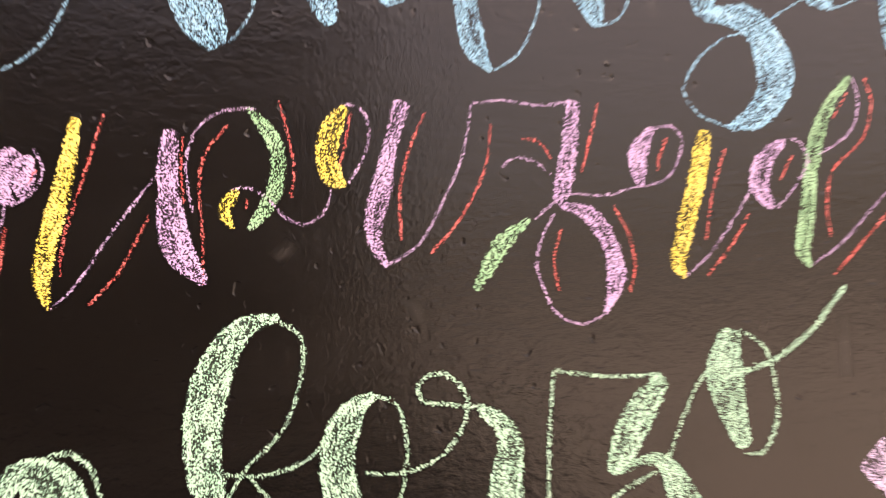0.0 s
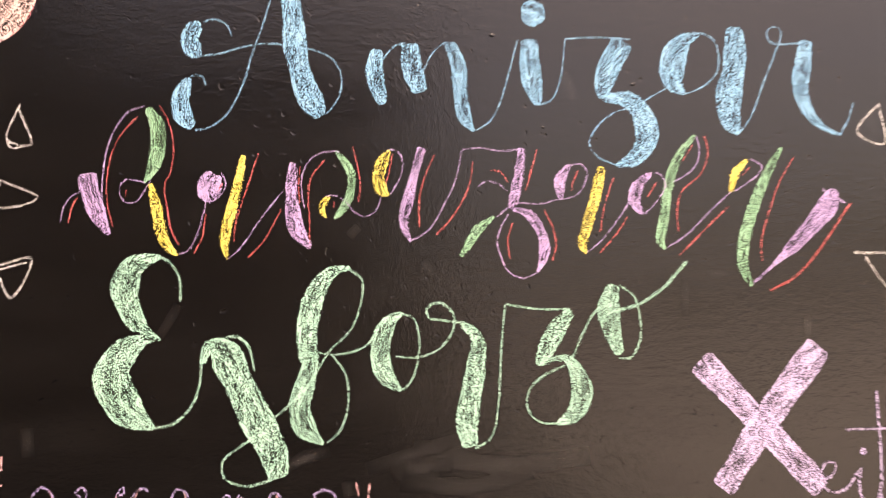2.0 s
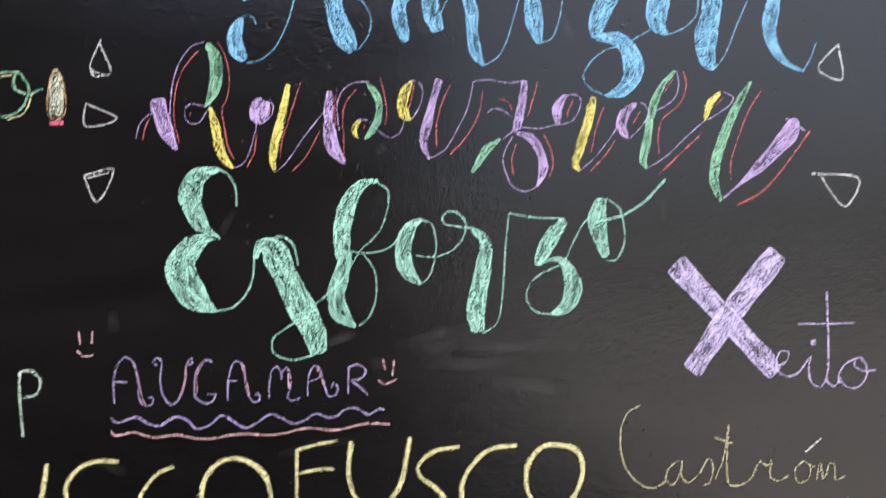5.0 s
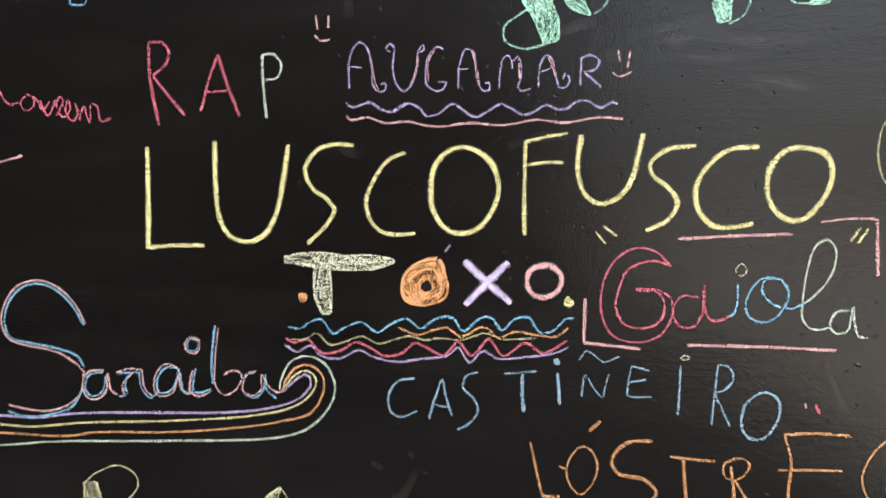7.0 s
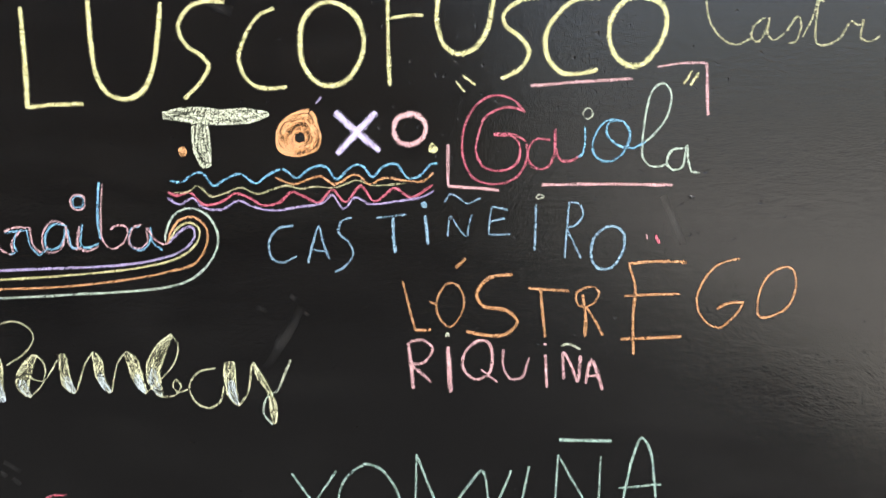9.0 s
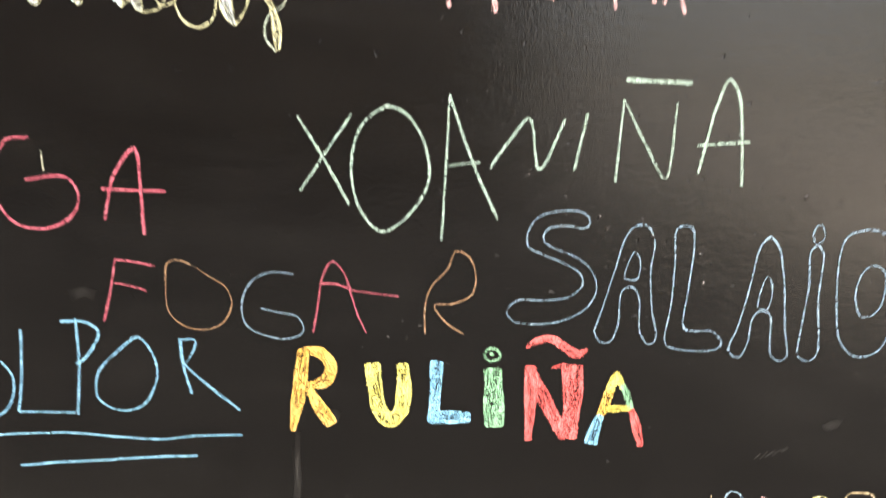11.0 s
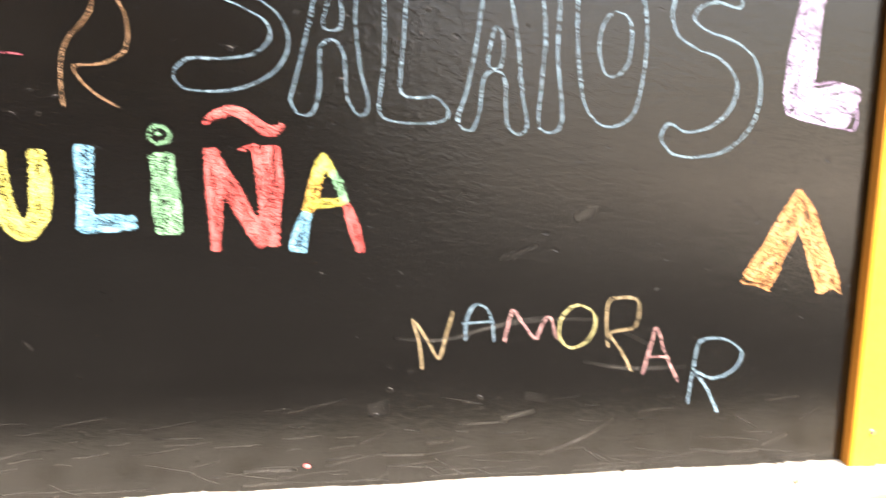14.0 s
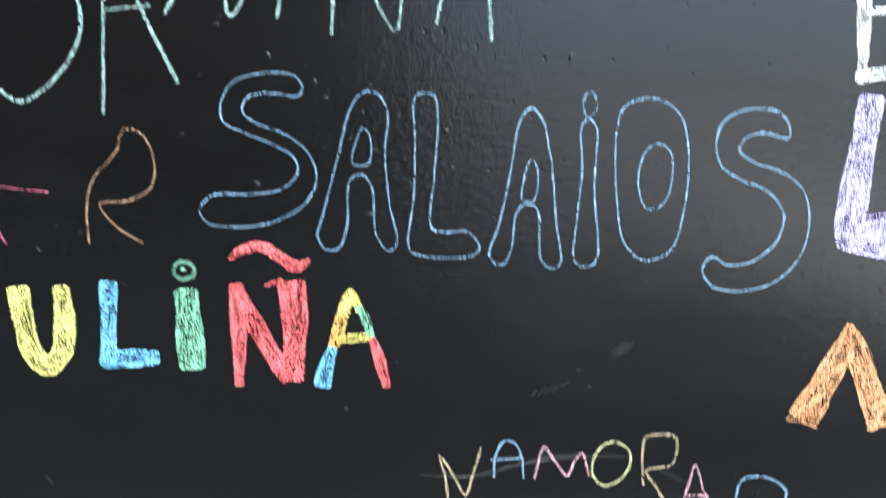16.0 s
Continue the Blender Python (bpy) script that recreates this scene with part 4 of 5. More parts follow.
chalk_word("the word Xoaniña in pale mint chalk capitals", 2.11, 0.58, [
    [
        ("f", 5.4, [(2,157), (36,102), (69,42)]),
        ("f", 4.6, [(73,161), (36,107), (3,59)]),
    ],
    [
        ("f", 5.4, [(115,169), (85,144), (72,93), (83,37), (112,7), (146,28), (174,75), (168,125), (143,163), (115,171)]),
    ],
    [
        ("f", 4.7, [(200,188), (197,106), (192,-5)]),
        ("f", 5.4, [(200,186), (233,97), (266,27)]),
        ("f", 3.9, [(197,96), (242,102)]),
    ],
    [
        ("f", 5.4, [(254,94), (280,133), (303,158), (318,94), (349,159)]),
    ],
    [
        ("f", 5.4, [(377,167), (363,93)]),
    ],
    [
        ("f", 4.6, [(417,79), (422,185)]),
        ("f", 4.6, [(422,185), (456,122), (481,85), (489,181)]),
        ("f", 6.8, [(423,209), (506,206)]),
    ],
    [
        ("f", 5.4, [(522,92), (540,182), (552,211), (565,192), (574,134), (579,77)]),
        ("f", 4.6, [(518,128), (585,134)]),
    ],
])
chalk_word("the word Amiga in crimson chalk capitals", 1.41, 0.57, [
    [
        ("c", 5.5, [(2,4), (40,86), (61,123), (63,65), (63,6)]),
        ("c", 4.7, [(14,53), (67,52)]),
    ],
    [
        ("c", 6.3, [(85,10), (106,121), (134,13)]),
        ("c", 6.3, [(134,13), (154,120), (191,15)]),
    ],
    [
        ("c", 6.3, [(220,153), (238,80), (253,9)]),
        ("c", 4.6, [(210,202), (193,188), (199,171), (215,171), (225,186), (210,202)]),
    ],
    [
        ("c", 5.5, [(341,134), (310,129), (289,92), (291,44), (314,16), (355,11), (393,31), (402,58), (387,81), (330,77)]),
        ("x", 3.1, [(356,116), (357,88)]),
    ],
    [
        ("c", 6.3, [(436,25), (453,85), (483,121), (488,65), (489,5)]),
        ("c", 5.5, [(434,66), (522,65)]),
    ],
])
chalk_word("small yellow chalk star with uneven points", 1.50, 0.73, [
    [
        ("y", 0, [(41,155,4), (33,113,14), (28,78,33), (33,37,18), (39,-1,6)]),
        ("y", 0, [(3,82,8), (32,75,23), (75,89,5)]),
    ],
])
chalk_word("the word Fogar in red, brown and blue thin chalk capitals", 1.83, 0.43, [
    [
        ("c", 4.2, [(26,111), (17,68), (4,21)]),
        ("c", 3.6, [(26,110), (52,107), (82,102)]),
        ("c", 3.6, [(19,78), (43,73), (67,67)]),
    ],
    [
        ("h", 2.4, [(115,111), (99,107), (94,74), (97,37), (115,19), (143,13), (169,22), (185,50), (178,74), (151,92), (133,104), (115,111)]),
    ],
    [
        ("d", 3.0, [(273,95), (238,97), (213,83), (199,53), (204,22), (228,8), (266,4), (284,16), (276,35), (248,41), (224,46)]),
    ],
    [
        ("c", 3.6, [(297,13), (305,56), (311,92), (325,114), (340,101), (348,77), (360,38), (371,15)]),
        ("c", 4.2, [(307,83), (330,83), (351,77)]),
        ("c", 2.4, [(351,75), (385,71), (417,68)]),
    ],
    [
        ("h", 3.0, [(452,15), (451,50), (458,80), (482,109), (491,132), (509,126), (519,100), (515,74), (494,61), (464,56), (470,44), (485,29), (505,17)]),
    ],
])
chalk_word("the word Solpor in blue chalk capitals, twice underlined", 1.54, 0.23, [
    [
        ("b", 5.4, [(45,165), (14,157), (7,139), (36,124), (69,104), (55,71), (-5,36)]),
    ],
    [
        ("b", 5.4, [(120,161), (87,138), (83,94), (111,71), (143,87), (155,131), (139,157), (120,161)]),
    ],
    [
        ("b", 5.4, [(173,206), (167,131), (158,82)]),
        ("b", 4.7, [(158,82), (243,84)]),
    ],
    [
        ("b", 5.4, [(253,225), (253,157), (245,81)]),
        ("b", 6.1, [(231,219), (267,219), (284,206), (264,168), (248,157)]),
    ],
    [
        ("b", 4.9, [(342,200), (313,181), (279,143), (278,105), (312,89), (343,100), (363,137), (362,169), (341,199)]),
    ],
    [
        ("b", 6.1, [(399,199), (403,157), (412,118)]),
        ("b", 3.7, [(399,197), (421,197), (419,185), (405,160)]),
        ("b", 5.6, [(405,160), (435,132), (481,95)]),
    ],
    [
        ("b", 5.0, [(75,41), (224,52), (290,49), (368,47), (408,53), (482,58)]),
    ],
    [
        ("b", 5.7, [(152,-2), (219,6), (287,12), (353,19), (416,23)]),
    ],
])
chalk_word("the word Ruliña in filled bright chalk capitals of many colours", 2.10, 0.29, [
    [
        ("n", 0, [(13,129,16), (5,66,19), (-5,6,8)]),
        ("n", 0, [(11,127,9), (37,124,16), (51,105,17), (44,84,16), (18,74,11)]),
        ("n", 0, [(18,73,12), (36,41,20), (52,18,19)]),
    ],
    [
        ("u", 0, [(109,112,22), (113,73,21), (120,41,22), (133,28,24), (148,41,21), (153,74,20), (151,113,16)]),
    ],
    [
        ("b", 0, [(198,118,18), (197,80,17), (195,27,17)]),
        ("b", 0, [(187,33,17), (218,35,19), (247,36,17)]),
    ],
    [
        ("g", 0, [(276,110,23), (278,68,26), (280,22,27)]),
        ("g", 5.5, [(274,138), (265,133), (265,125), (274,119), (284,124), (284,133), (274,138)]),
        ("g", 0, [(271,130,5), (277,130,6)]),
    ],
    [
        ("r", 0, [(327,115,16), (329,63,17), (328,3,9)]),
        ("r", 0, [(326,114,10), (341,81,17), (360,44,20), (381,9,15)]),
        ("r", 0, [(384,118,32), (387,69,28), (384,8,21)]),
        ("r", 0, [(356,112,3), (367,116,6), (376,117,7)]),
        ("r", 0, [(320,140,5), (336,151,11), (354,154,11), (375,141,13), (390,133,12), (404,140,4)]),
    ],
    [
        ("q", 0, [(445,110,5), (441,95,11), (436,78,12)]),
        ("q", 0, [(445,110,4), (450,98,9), (456,84,9)]),
        ("n", 0, [(438,84,12), (432,63,13), (427,44,12)]),
        ("b", 0, [(427,46,11), (419,23,16), (415,1,18)]),
        ("g", 0, [(454,92,9), (461,76,10), (468,56,8)]),
        ("q", 0, [(430,54,11), (450,56,12), (468,57,10)]),
        ("r", 0, [(468,56,10), (477,30,12), (485,0,8)]),
    ],
])
chalk_word("the word Salaios in outlined blue chalk capitals", 2.39, 0.40, [
    [
        ("d", 2.9, [(107,209), (99,218), (71,220), (40,211), (27,191), (28,171), (47,161), (75,150), (98,136), (102,121), (86,104), (52,98), (15,96), (2,80), (11,68), (39,64), (74,69), (109,89), (121,116), (112,142), (92,158), (64,169), (48,180), (51,194), (71,200), (104,199), (107,209)]),
    ],
    [
        ("d", 3.0, [(123,63), (132,96), (144,142), (155,185), (167,202), (181,203), (193,186), (191,143), (196,90), (204,49), (196,40), (183,55), (177,108), (167,120), (155,113), (152,66), (143,42), (129,42), (121,57), (123,65)]),
        ("d", 2.4, [(168,167), (158,131), (174,131), (175,160), (168,167)]),
    ],
    [
        ("d", 3.0, [(221,198), (229,204), (241,201), (245,184), (243,126), (241,64), (256,60), (277,61), (292,46), (286,36), (226,36), (217,43), (221,96), (222,155), (221,198)]),
    ],
    [
        ("d", 3.1, [(303,34), (313,73), (323,127), (331,177), (342,191), (354,180), (365,140), (374,68), (380,28), (373,22), (360,28), (352,86), (342,91), (331,83), (326,43), (317,26), (304,31)]),
        ("d", 2.6, [(344,138), (336,95), (348,95), (351,128), (344,138)]),
    ],
    [
        ("d", 3.2, [(397,175), (405,181), (412,173), (413,111), (419,31), (410,24), (396,28), (396,80), (399,128), (397,175)]),
        ("d", 2.6, [(404,209), (397,199), (402,183), (411,190), (410,204), (404,209)]),
    ],
    [
        ("d", 3.2, [(462,203), (441,194), (434,164), (438,99), (449,50), (472,31), (500,41), (513,87), (514,148), (503,186), (480,202), (462,203)]),
        ("d", 3.2, [(477,156), (465,144), (461,111), (472,87), (490,93), (498,124), (493,150), (477,156)]),
    ],
    [
        ("d", 3.9, [(624,165), (624,177), (612,191), (580,195), (553,184), (544,163), (550,136), (573,120), (606,107), (626,82), (621,54), (597,32), (568,26), (547,35), (538,22), (550,3), (583,-3), (621,7), (648,35), (656,76), (645,110), (620,128), (584,140), (570,152), (576,164), (595,170), (624,165)]),
    ],
])
chalk_word("stacked filled chalk capitals in white, lilac and orange", 3.04, 0.23, [
    [
        ("w", 0, [(40,531,16), (46,463,15), (51,394,13)]),
        ("w", 0, [(42,400,12), (72,405,15), (100,407,14)]),
        ("w", 0, [(46,469,6), (83,471,9)]),
        ("w", 0, [(40,526,9), (83,527,9)]),
    ],
    [
        ("l", 0, [(64,383,30), (57,308,32), (52,241,35), (51,225,33)]),
        ("l", 0, [(38,228,24), (74,227,43), (117,226,53), (126,223,51)]),
        ("p", 3.6, [(64,251), (107,253), (124,239), (128,201), (97,205)]),
        ("p", 2.9, [(76,238), (102,229), (96,219), (118,216)]),
    ],
    [
        ("a", 0, [(64,130,6), (58,99,24), (40,58,33), (18,15,39)]),
        ("a", 0, [(66,129,6), (79,92,27), (97,50,32), (116,6,33)]),
        ("a", 4.5, [(63,130), (47,85), (0,17)]),
        ("a", 4.6, [(67,130), (96,78), (132,0)]),
        ("a", 3.8, [(-1,17), (21,13), (38,6)]),
        ("a", 3.9, [(95,12), (109,15), (130,2)]),
    ],
])
chalk_word("the word Namorar in thin many-coloured chalk, rubbed through", 2.64, 0.08, [
    [
        ("t", 3.9, [(14,71), (10,105), (3,131), (21,104), (33,84), (41,110), (49,140)]),
    ],
    [
        ("d", 3.9, [(64,104), (67,135), (75,147), (88,143), (95,127), (98,102)]),
        ("d", 3.3, [(60,125), (98,127)]),
    ],
    [
        ("k", 4.0, [(110,102), (120,139), (133,122), (148,105), (155,121), (163,131), (173,103)]),
    ],
    [
        ("y", 4.1, [(196,144), (181,133), (176,107), (189,93), (205,96), (218,112), (218,132), (204,143), (196,144)]),
    ],
    [
        ("t", 4.2, [(236,91), (236,148), (254,152), (271,148), (268,116), (239,109), (253,87), (267,61)]),
    ],
    [
        ("k", 4.4, [(281,56), (290,92), (296,114), (308,84), (327,45)]),
        ("k", 3.6, [(287,78), (315,77)]),
    ],
    [
        ("d", 4.5, [(341,16), (346,61), (353,95), (385,97), (408,79), (398,58), (370,48), (351,57), (367,32), (381,3)]),
    ],
])
chalk_word("the word Saraiba in doubled pink and blue chalk handwriting", 1.52, 1.06, [
    [
        ("k", 5.0, [(129,137), (111,170), (86,192), (56,201), (25,191), (7,168), (-1,139), (9,114), (39,104), (78,97), (108,82), (125,66)]),
        ("b", 5.0, [(127,135), (107,167), (84,188), (56,196), (30,188), (10,164), (4,137), (13,115), (44,108), (83,101), (113,91), (125,74)]),
        ("k", 5.0, [(123,66), (120,40), (101,19), (66,7), (26,10), (3,15)]),
        ("b", 5.0, [(120,40), (104,15), (70,2), (26,-2), (4,5)]),
    ],
    [
        ("k", 5.0, [(155,71), (129,66), (121,40), (135,26), (155,36), (160,65), (164,42), (174,34)]),
        ("b", 4.1, [(153,67), (132,63), (125,42), (136,31), (152,40), (157,62)]),
    ],
    [
        ("k", 4.9, [(173,67), (190,73), (213,72)]),
        ("k", 5.0, [(199,70), (182,48), (184,34), (176,32)]),
        ("b", 4.9, [(173,64), (190,68), (209,68)]),
        ("b", 4.1, [(192,69), (186,47), (189,37), (179,32)]),
        ("k", 4.1, [(213,72), (215,47), (227,35), (238,44)]),
        ("b", 4.1, [(208,69), (211,46), (224,31), (236,40)]),
    ],
    [
        ("b", 4.9, [(269,73), (250,77), (235,60), (237,40), (255,43), (266,70)]),
        ("k", 4.9, [(267,75), (272,45), (283,38)]),
        ("k", 4.1, [(266,77), (248,82), (231,62), (234,36), (255,38), (269,66)]),
        ("b", 4.1, [(270,70), (275,41), (287,43)]),
    ],
    [
        ("b", 4.9, [(293,77), (289,45), (299,41), (317,48)]),
        ("k", 4.9, [(288,74), (284,43), (297,36), (315,43)]),
        ("b", 4.1, [(291,120), (282,114), (282,104), (291,102), (297,108), (295,117), (291,120)]),
        ("k", 4.1, [(289,122), (278,115), (280,103), (290,98), (299,105), (298,118), (289,122)]),
    ],
    [
        ("b", 5.7, [(323,140), (317,87), (319,54)]),
        ("k", 4.1, [(328,137), (322,88), (323,50), (336,39), (354,49), (361,70), (348,75), (334,68)]),
    ],
    [
        ("b", 4.9, [(381,74), (366,67), (363,46), (379,36), (393,48), (396,71), (398,48), (412,36)]),
        ("k", 4.1, [(384,76), (370,70), (362,47), (376,39), (389,48), (391,70), (399,55), (414,45), (421,47)]),
    ],
])
chalk_word("rainbow of four chalk bands curling at its end", 1.45, 1.01, [
    [
        ("v", 5.7, [(7,47), (60,48), (113,46), (175,54), (279,59), (407,63), (474,72), (515,87), (532,108), (528,121), (516,118), (491,96)]),
    ],
    [
        ("y", 4.9, [(6,34), (60,34), (104,32), (192,41), (322,48), (449,60), (507,75), (534,96), (540,115), (528,127), (512,123), (492,101)]),
    ],
    [
        ("a", 4.9, [(5,18), (59,21), (165,20), (209,27), (321,31), (423,41), (490,53), (532,67), (550,97), (549,121), (532,135), (512,132), (495,111), (490,97)]),
    ],
    [
        ("e", 4.9, [(4,1), (58,2), (147,11), (321,18), (490,30), (531,46), (561,80), (567,109), (553,138), (528,149), (504,140), (489,115), (487,99)]),
    ],
])
chalk_word("small white chalk triangle outline", 2.01, 1.98, [
    [
        ("w", 3.8, [(14,51), (0,10), (26,3), (13,44)]),
        ("w", 3.0, [(0,10), (4,0), (26,3)]),
    ],
])
chalk_word("small white chalk triangle outline pointing sideways", 2.00, 1.91, [
    [
        ("w", 3.8, [(3,32), (3,1), (45,11), (3,32)]),
    ],
])
chalk_word("small white chalk triangle outline pointing down", 2.00, 1.81, [
    [
        ("w", 3.7, [(1,33), (39,41), (18,-3), (1,31)]),
        ("w", 3.0, [(4,29), (35,37)]),
    ],
])
chalk_word("small white chalk triangle outline over a rubbed patch", 3.06, 1.98, [
    [
        ("w", 4.4, [(36,52), (3,14), (39,-2), (36,52)]),
    ],
])
chalk_word("small thin white chalk triangle outline", 3.04, 1.79, [
    [
        ("w", 4.4, [(4,46), (79,36), (55,-4), (19,40)]),
    ],
])
chalk_word("round pink and white chalk drawing", 1.92, 2.11, [
    [
        ("i", 22.8, [(110,61), (100,27), (73,5), (42,4), (15,25), (4,60), (13,94), (39,116), (71,117), (98,97), (109,61)]),
        ("i", 24.3, [(91,61), (84,38), (67,25), (47,24), (30,37), (23,60), (28,82), (45,97), (66,97), (83,84), (90,61)]),
        ("i", 25.8, [(71,60), (68,52), (61,45), (52,45), (45,51), (43,61), (45,69), (52,76), (60,76), (68,70), (70,60)]),
        ("c", 5.5, [(119,62), (107,21), (76,-4), (39,-4), (8,19), (-4,59), (6,99), (36,124), (74,126), (106,102), (118,62)]),
        ("k", 0, [(71,105,8), (90,85,26), (94,53,11)]),
        ("k", 0, [(40,32,8), (58,48,20), (66,68,8)]),
        ("k", 0, [(85,129,11), (102,101,20), (106,61,6)]),
    ],
])
chalk_word("chalk pencil drawing with a red tip", 1.96, 1.92, [
    [
        ("x", 0, [(4,70,6), (5,55,16), (5,4,18)]),
        ("a", 3.0, [(-4,51), (-4,4), (14,4), (14,51), (4,70), (-4,51)]),
        ("c", 10.5, [(-5,-5), (15,-4)]),
    ],
])
chalk_word("green and yellow doubled chalk handwriting", 1.83, 1.92, [
    [
        ("g", 6.0, [(84,65), (62,63), (45,40), (47,14), (69,4), (91,17), (99,44), (84,65), (80,44), (99,35), (117,42)]),
        ("y", 3.7, [(81,61), (64,59), (51,38), (53,17)]),
        ("y", 3.7, [(72,0), (93,9), (104,36)]),
        ("g", 5.2, [(-1,10), (29,8), (51,21)]),
    ],
])
chalk_word("pale green chalk stroke above the lettering", 2.52, 2.18, [
    [
        ("e", 4.1, [(19,65), (13,34), (0,4)]),
    ],
])
chalk_word("short pink chalk stroke", 1.49, 1.42, [
    [
        ("k", 4.9, [(3,2), (38,12), (73,21)]),
    ],
])
chalk_word("lower ends of blue chalk letters", 1.64, 1.65, [
    [
        ("b", 4.5, [(2,38), (2,2)]),
        ("b", 4.5, [(2,2), (22,2), (29,15), (6,21)]),
    ],
    [
        ("b", 4.5, [(41,39), (38,9), (48,25), (58,10)]),
    ],
    [
        ("b", 4.5, [(76,22), (89,14), (116,15), (143,26)]),
    ],
])
chalk_word("large blue chalk curve", 3.06, 1.26, [
    [
        ("b", 6.6, [(18,98), (3,74), (-1,42), (9,2)]),
    ],
])

# ---- wiped dust on the board (mm from the world's origin) ----
dust_smear(4, [(2621,190), (2674,186), (2737,200), (2802,207), (2869,206)])
dust_smear(5, [(2895,190), (2930,172)])
dust_smear(5, [(2846,155), (2897,145), (2977,144)])
dust_smear(10, [(2318,1599), (2337,1607), (2361,1616)])
dust_smear(16, [(3080,2030), (3084,2008), (3088,1981)])
dust_smear(10, [(3114,2008), (3118,1981), (3122,1959)])
dust_smear(15, [(2677,2062), (2683,2041), (2688,2032)])
dust_smear(12, [(2180,1756), (2191,1775), (2202,1794)])
dust_smear(10, [(2815,1807), (2813,1761)])
dust_smear(9, [(2975,1757), (2972,1732)])
dust_smear(16, [(2460,1595), (2479,1590), (2499,1591)])
dust_smear(15, [(2038,1661), (2040,1628)])
dust_smear(14, [(2310,1596), (2340,1612), (2373,1619)])
dust_smear(16, [(2443,1587), (2472,1596), (2516,1596)])
dust_smear(18, [(2392,1584), (2396,1566)])
dust_smear(17, [(2618,1534), (2647,1528)])
dust_smear(15, [(2021,1462), (2033,1450), (2057,1442)])
dust_smear(10, [(2684,1169), (2701,1130), (2717,1096)])
dust_smear(8, [(2575,1542), (2598,1520)])
dust_smear(12, [(2097,940), (2101,953), (2106,962)])
dust_smear(8, [(2069,1007), (2086,998)])
dust_smear(8, [(2121,1024), (2131,1017)])
dust_smear(6, [(2142,997), (2150,992)])
dust_smear(8, [(1655,760), (1681,743)])
dust_smear(8, [(1648,744), (1657,735)])
dust_smear(8, [(1667,732), (1678,721)])
dust_smear(15, [(1788,487), (1809,493), (1824,488)])
dust_smear(9, [(2102,296), (2101,247), (2096,195)])
dust_smear(14, [(2154,312), (2158,331)])
dust_smear(10, [(2830,326), (2839,331), (2851,337)])
dust_smear(10, [(2776,115), (2803,110)])
dust_smear(3, [(2796,38), (2851,59), (2888,81)])
dust_smear(3, [(2989,36), (3015,34), (3041,29)])
dust_smear(16, [(2591,104), (2616,105)])
dust_smear(12, [(2399,1869), (2411,1881)])
dust_smear(10, [(2489,1839), (2495,1821)])
dust_smear(15, [(2675,2072), (2680,2046)])
dust_smear(10, [(2746,1805), (2752,1802)])
dust_smear(8, [(2844,1814), (2871,1813)])
dust_smear(14, [(2139,1260), (2148,1261), (2157,1261)])
dust_smear(2, [(2854,43), (2875,28)])
dust_smear(2, [(2542,45), (2583,50)])
dust_smear(3, [(2447,18), (2501,20)])
dust_smear(4, [(2448,36), (2508,35)])
dust_smear(3, [(3085,37), (3118,51)])
dust_smear(4, [(2658,60), (2691,62)])
dust_smear(3, [(2607,48), (2658,46)])
dust_smear(3, [(2697,82), (2756,83)])
dust_smear(1.6, [(2866,38), (2884,26)])
dust_smear(1.6, [(2658,33), (2674,22)])
dust_smear(1.6, [(2671,40), (2706,17)])
dust_smear(5, [(2593,109), (2615,115)])
dust_smear(7, [(2748,87), (2791,96)])
dust_smear(3, [(3024,30), (3080,31)])
dust_smear(4, [(2223,198), (2232,187)])
dust_smear(3, [(2015,121), (2015,109)])
dust_smear(22, [(2469,1618), (2571,1592), (2683,1598)])
dust_smear(16, [(2414,1596), (2525,1625)])
dust_smear(20, [(2554,1546), (2665,1531)])
dust_smear(12, [(2257,1453), (2303,1467), (2357,1469)])
dust_smear(20, [(2453,1578), (2544,1570), (2611,1584)])
dust_smear(14, [(2079,909), (2122,973), (2139,1008)])
dust_smear(3, [(2835,322), (2846,339)])
dust_smear(3, [(2841,323), (2851,340)])
dust_smear(3, [(2847,325), (2856,342)])
dust_smear(2.5, [(2743,278), (2750,286)])
dust_smear(3, [(2750,278), (2760,290)])
dust_smear(3, [(2757,280), (2770,292)])
dust_smear(3, [(2766,282), (2778,295)])
dust_smear(4, [(2777,289), (2787,297)])
dust_smear(12, [(2098,274), (2101,216), (2093,150)])
dust_smear(3, [(2626,189), (2667,186), (2709,189)])
dust_smear(3, [(2721,195), (2756,206), (2800,211)])

# ---- thin scuffs where feet and rags have rubbed the board's lower edge ----
for n in range(120):
    x, z = random.uniform(2.15, 3.15), 0.016 + 0.10 * random.random() ** 1.8
    long, tilt = random.uniform(0.012, 0.07) * (1.3 if z < 0.05 else 0.8), random.gauss(0.03, 0.10)
    if n % 12 == 0:
        long, tilt = 0.03, random.choice((-0.5, 0.45))
    bend = random.uniform(-0.0015, 0.0015)
    dust_smear(random.choice((0.5, 0.7, 0.9, 1.2)), [(1000 * (x + k * long), 1000 * max(0.014, z + k * long * tilt + bend * (1 - 4 * k * k))) for k in (-0.5, 0.0, 0.5)])

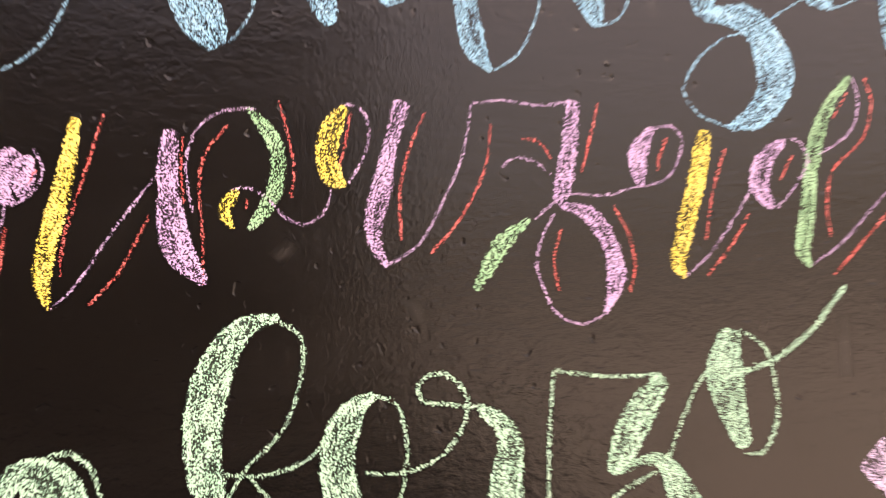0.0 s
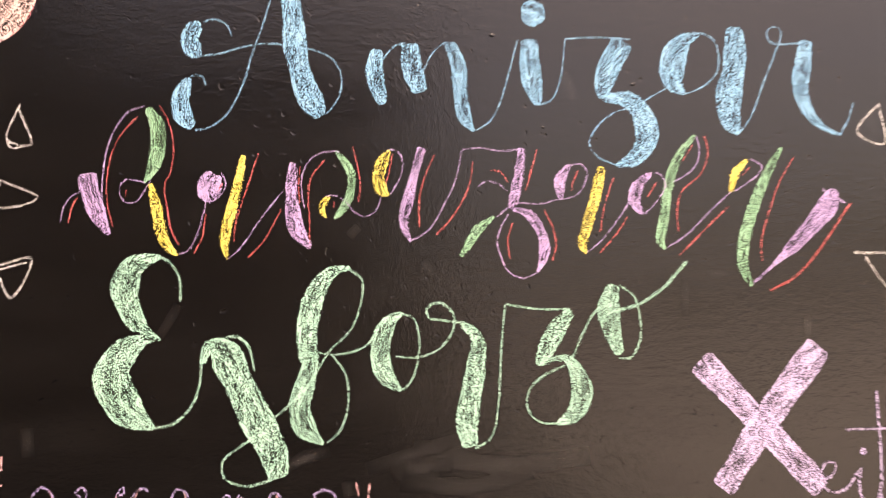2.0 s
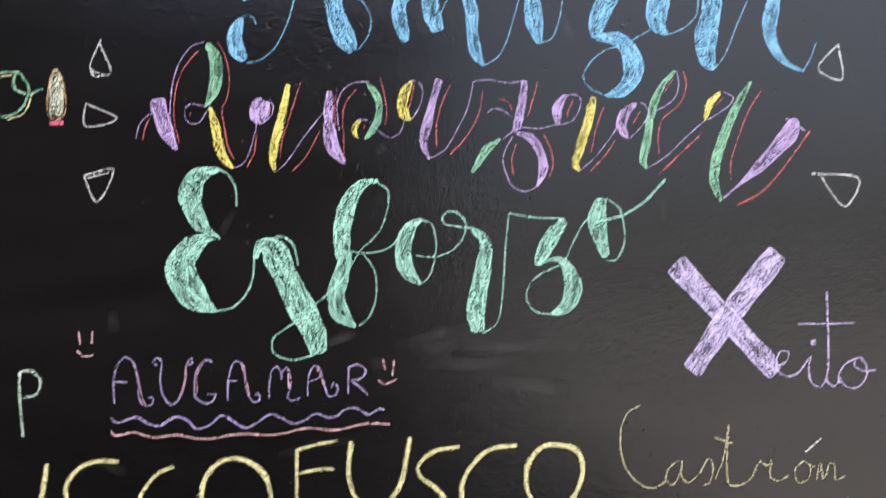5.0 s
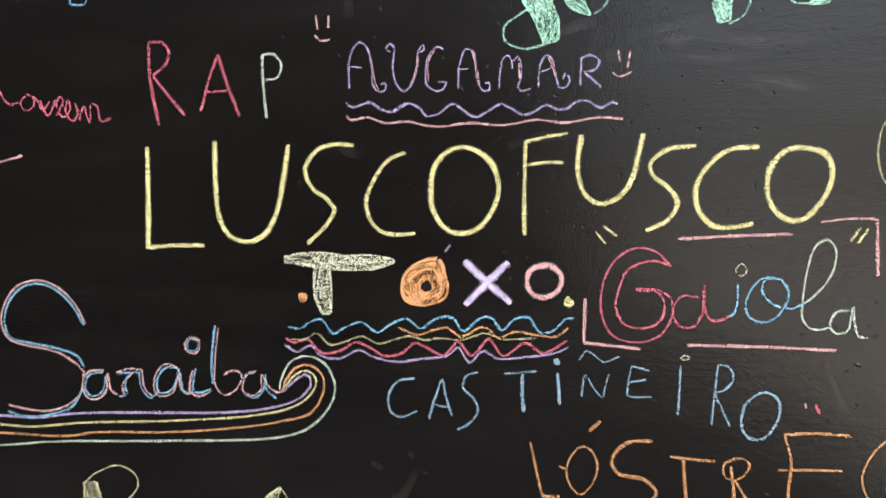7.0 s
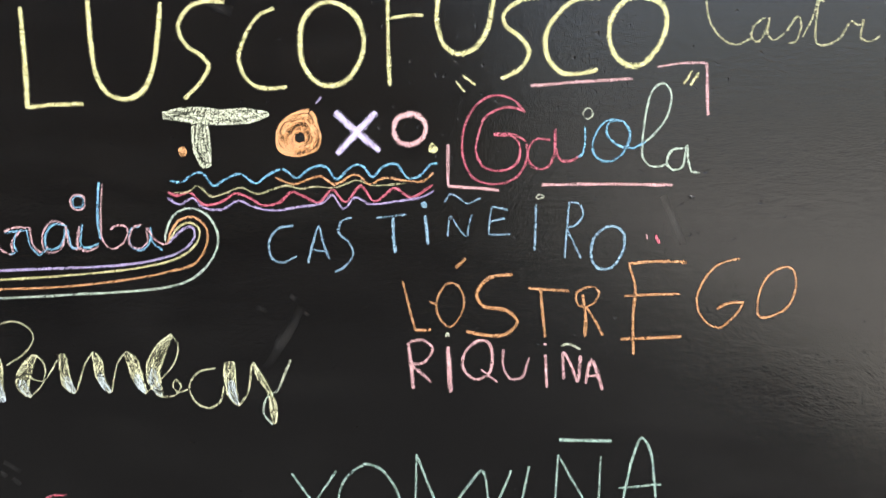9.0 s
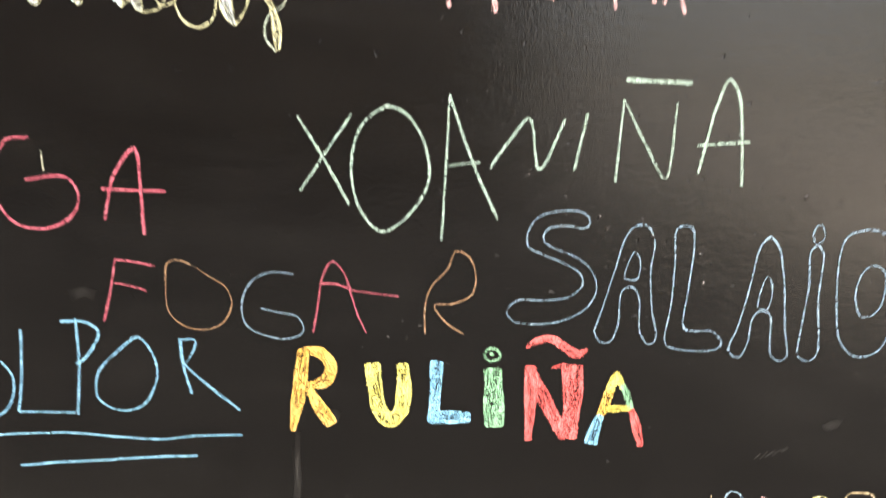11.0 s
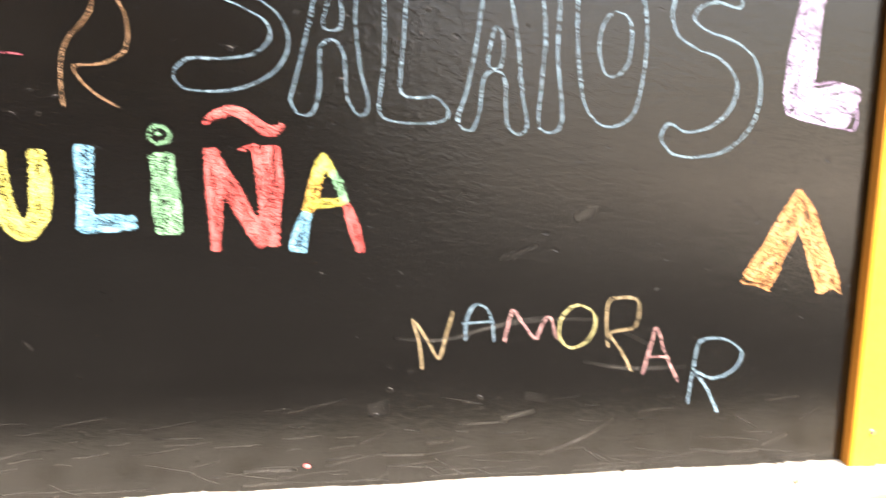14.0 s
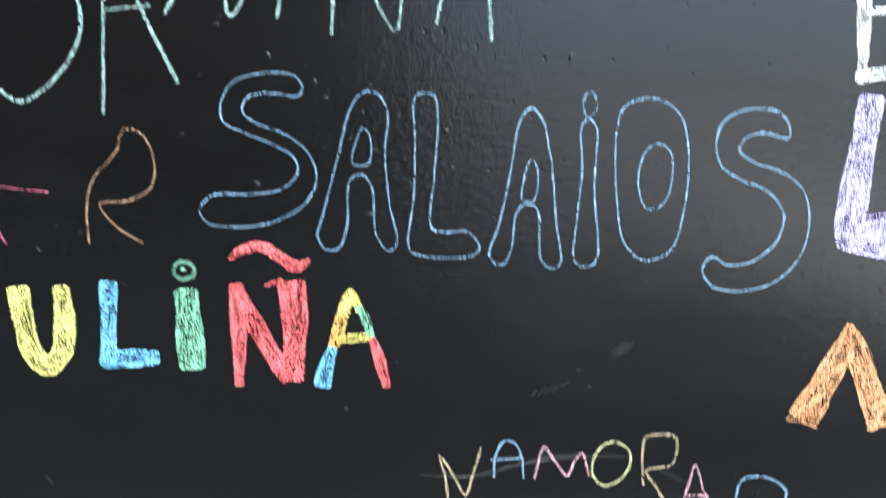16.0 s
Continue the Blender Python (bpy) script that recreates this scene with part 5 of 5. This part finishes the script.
# ---- lumps of old plaster under the board's paint (x, z and radius in mm) ----
FLAWS = [
    (2462, 597, 7), (2580, 588, 6), (2643, 565, 6), (2564, 477, 8), (2450, 508, 6), (2376, 557, 5), (2651, 527, 4), (2565, 611, 4),
    (2544, 555, 4), (2464, 637, 5), (2509, 612, 5), (2520, 596, 5), (2659, 553, 4), (2772, 644, 6), (2413, 665, 5), (2727, 1165, 6),
    (2696, 1216, 4), (2788, 1206, 4), (2738, 1219, 3), (2723, 115, 5), (2616, 128, 6), (2600, 98, 5), (2541, 266, 4), (2582, 2120, 5),
    (2762, 2057, 5), (2642, 2002, 4), (2198, 1813, 3), (2256, 439, 4), (2274, 457, 4), (2231, 439, 4), (2194, 424, 3), (2250, 463, 3),
]
for n, (x, z, r) in enumerate(FLAWS):
    bm = bmesh.new()
    bmesh.ops.create_icosphere(bm, subdivisions=3, radius=1)
    for v in bm.verts:
        d = v.co.copy()
        wobble = 1 + 0.55 * noise.noise(d * 1.6 + Vector((n * 3.1, 0, 0))) + 0.3 * noise.noise(d * 4.5 + Vector((0, n * 2.3, 0)))
        v.co = Vector((d.x * r * 0.7 * wobble, d.y * (0.7 + 0.6 * noise.noise(d * 3 + Vector((n, n, 0)))), d.z * r * 0.45 * wobble)) / 1000
    for face in bm.faces:
        face.smooth = True
    bm.transform(pose(x / 1000, 0, z / 1000, 0, random.uniform(-60, 60), 0))
    mesh_object("plaster_lump", bm, BOARD, board)

# ---- loose bits and the setts of the pavement ----
bm = bmesh.new()
bmesh.ops.create_icosphere(bm, subdivisions=2, radius=1, matrix=Matrix.Translation((3.110, -0.038, 0.0062)) @ Matrix.Rotation(0.5, 4, "Z") @ Matrix.Diagonal((0.0055, 0.0028, 0.002, 1)))
tagged(mesh_object("dry_leaf", bm, BROWN), "tiny dry brown leaf scrap on the pavement", "leaf")

bm = bmesh.new()
bmesh.ops.create_icosphere(bm, subdivisions=2, radius=1, matrix=Matrix.Translation((2.520, -0.0022, 0.040)) @ Matrix.Diagonal((0.0035, 0.0025, 0.0028, 1)))
for v in bm.verts:
    v.co += v.co.normalized() * 0.0006 * noise.noise(v.co * 700)
tagged(mesh_object("chalk_stub", bm, rough_paint("rose_stub", (0.70, 0.16, 0.18), (0.82, 0.26, 0.26), 0.9, 60, 0.0003)), "tiny crumb of red chalk stuck low on the board", "chalk")

setts = []
for n in range(6):
    bm = bmesh.new()
    box(bm, -0.0225, 0.0225, -0.0215, 0.0215, -0.02, 0.003, 0.004)
    for v in bm.verts:
        v.co += Vector((noise.noise(v.co * 60 + Vector((n, 0, 0))), noise.noise(v.co * 60 + Vector((0, n, 9))), 0.4 * noise.noise(v.co * 70 + Vector((n, 5, 0))))) * 0.009
    data = bpy.data.meshes.new("sett")
    bm.to_mesh(data)
    bm.free()
    data.materials.append(STONE)
    setts.append(data)
for row in range(3):
    for i in range(38):
        ob = new("sett", random.choice(setts))
        ob.parent = pavement
        x = 2.20 + 0.0475 * i + 0.022 * (row % 2) + random.uniform(-0.003, 0.003)
        y = -0.088 - 0.050 * row + 0.006 * math.sin(x * 4) + random.uniform(-0.003, 0.003)
        ob.matrix_basis = pose(x, y, random.uniform(-0.0036, -0.0018), 0, 0, random.uniform(-12, 12) + 90 * random.randint(0, 3)) @ Matrix.Diagonal((random.uniform(0.72, 0.98), random.uniform(0.72, 0.98), 1, 1))
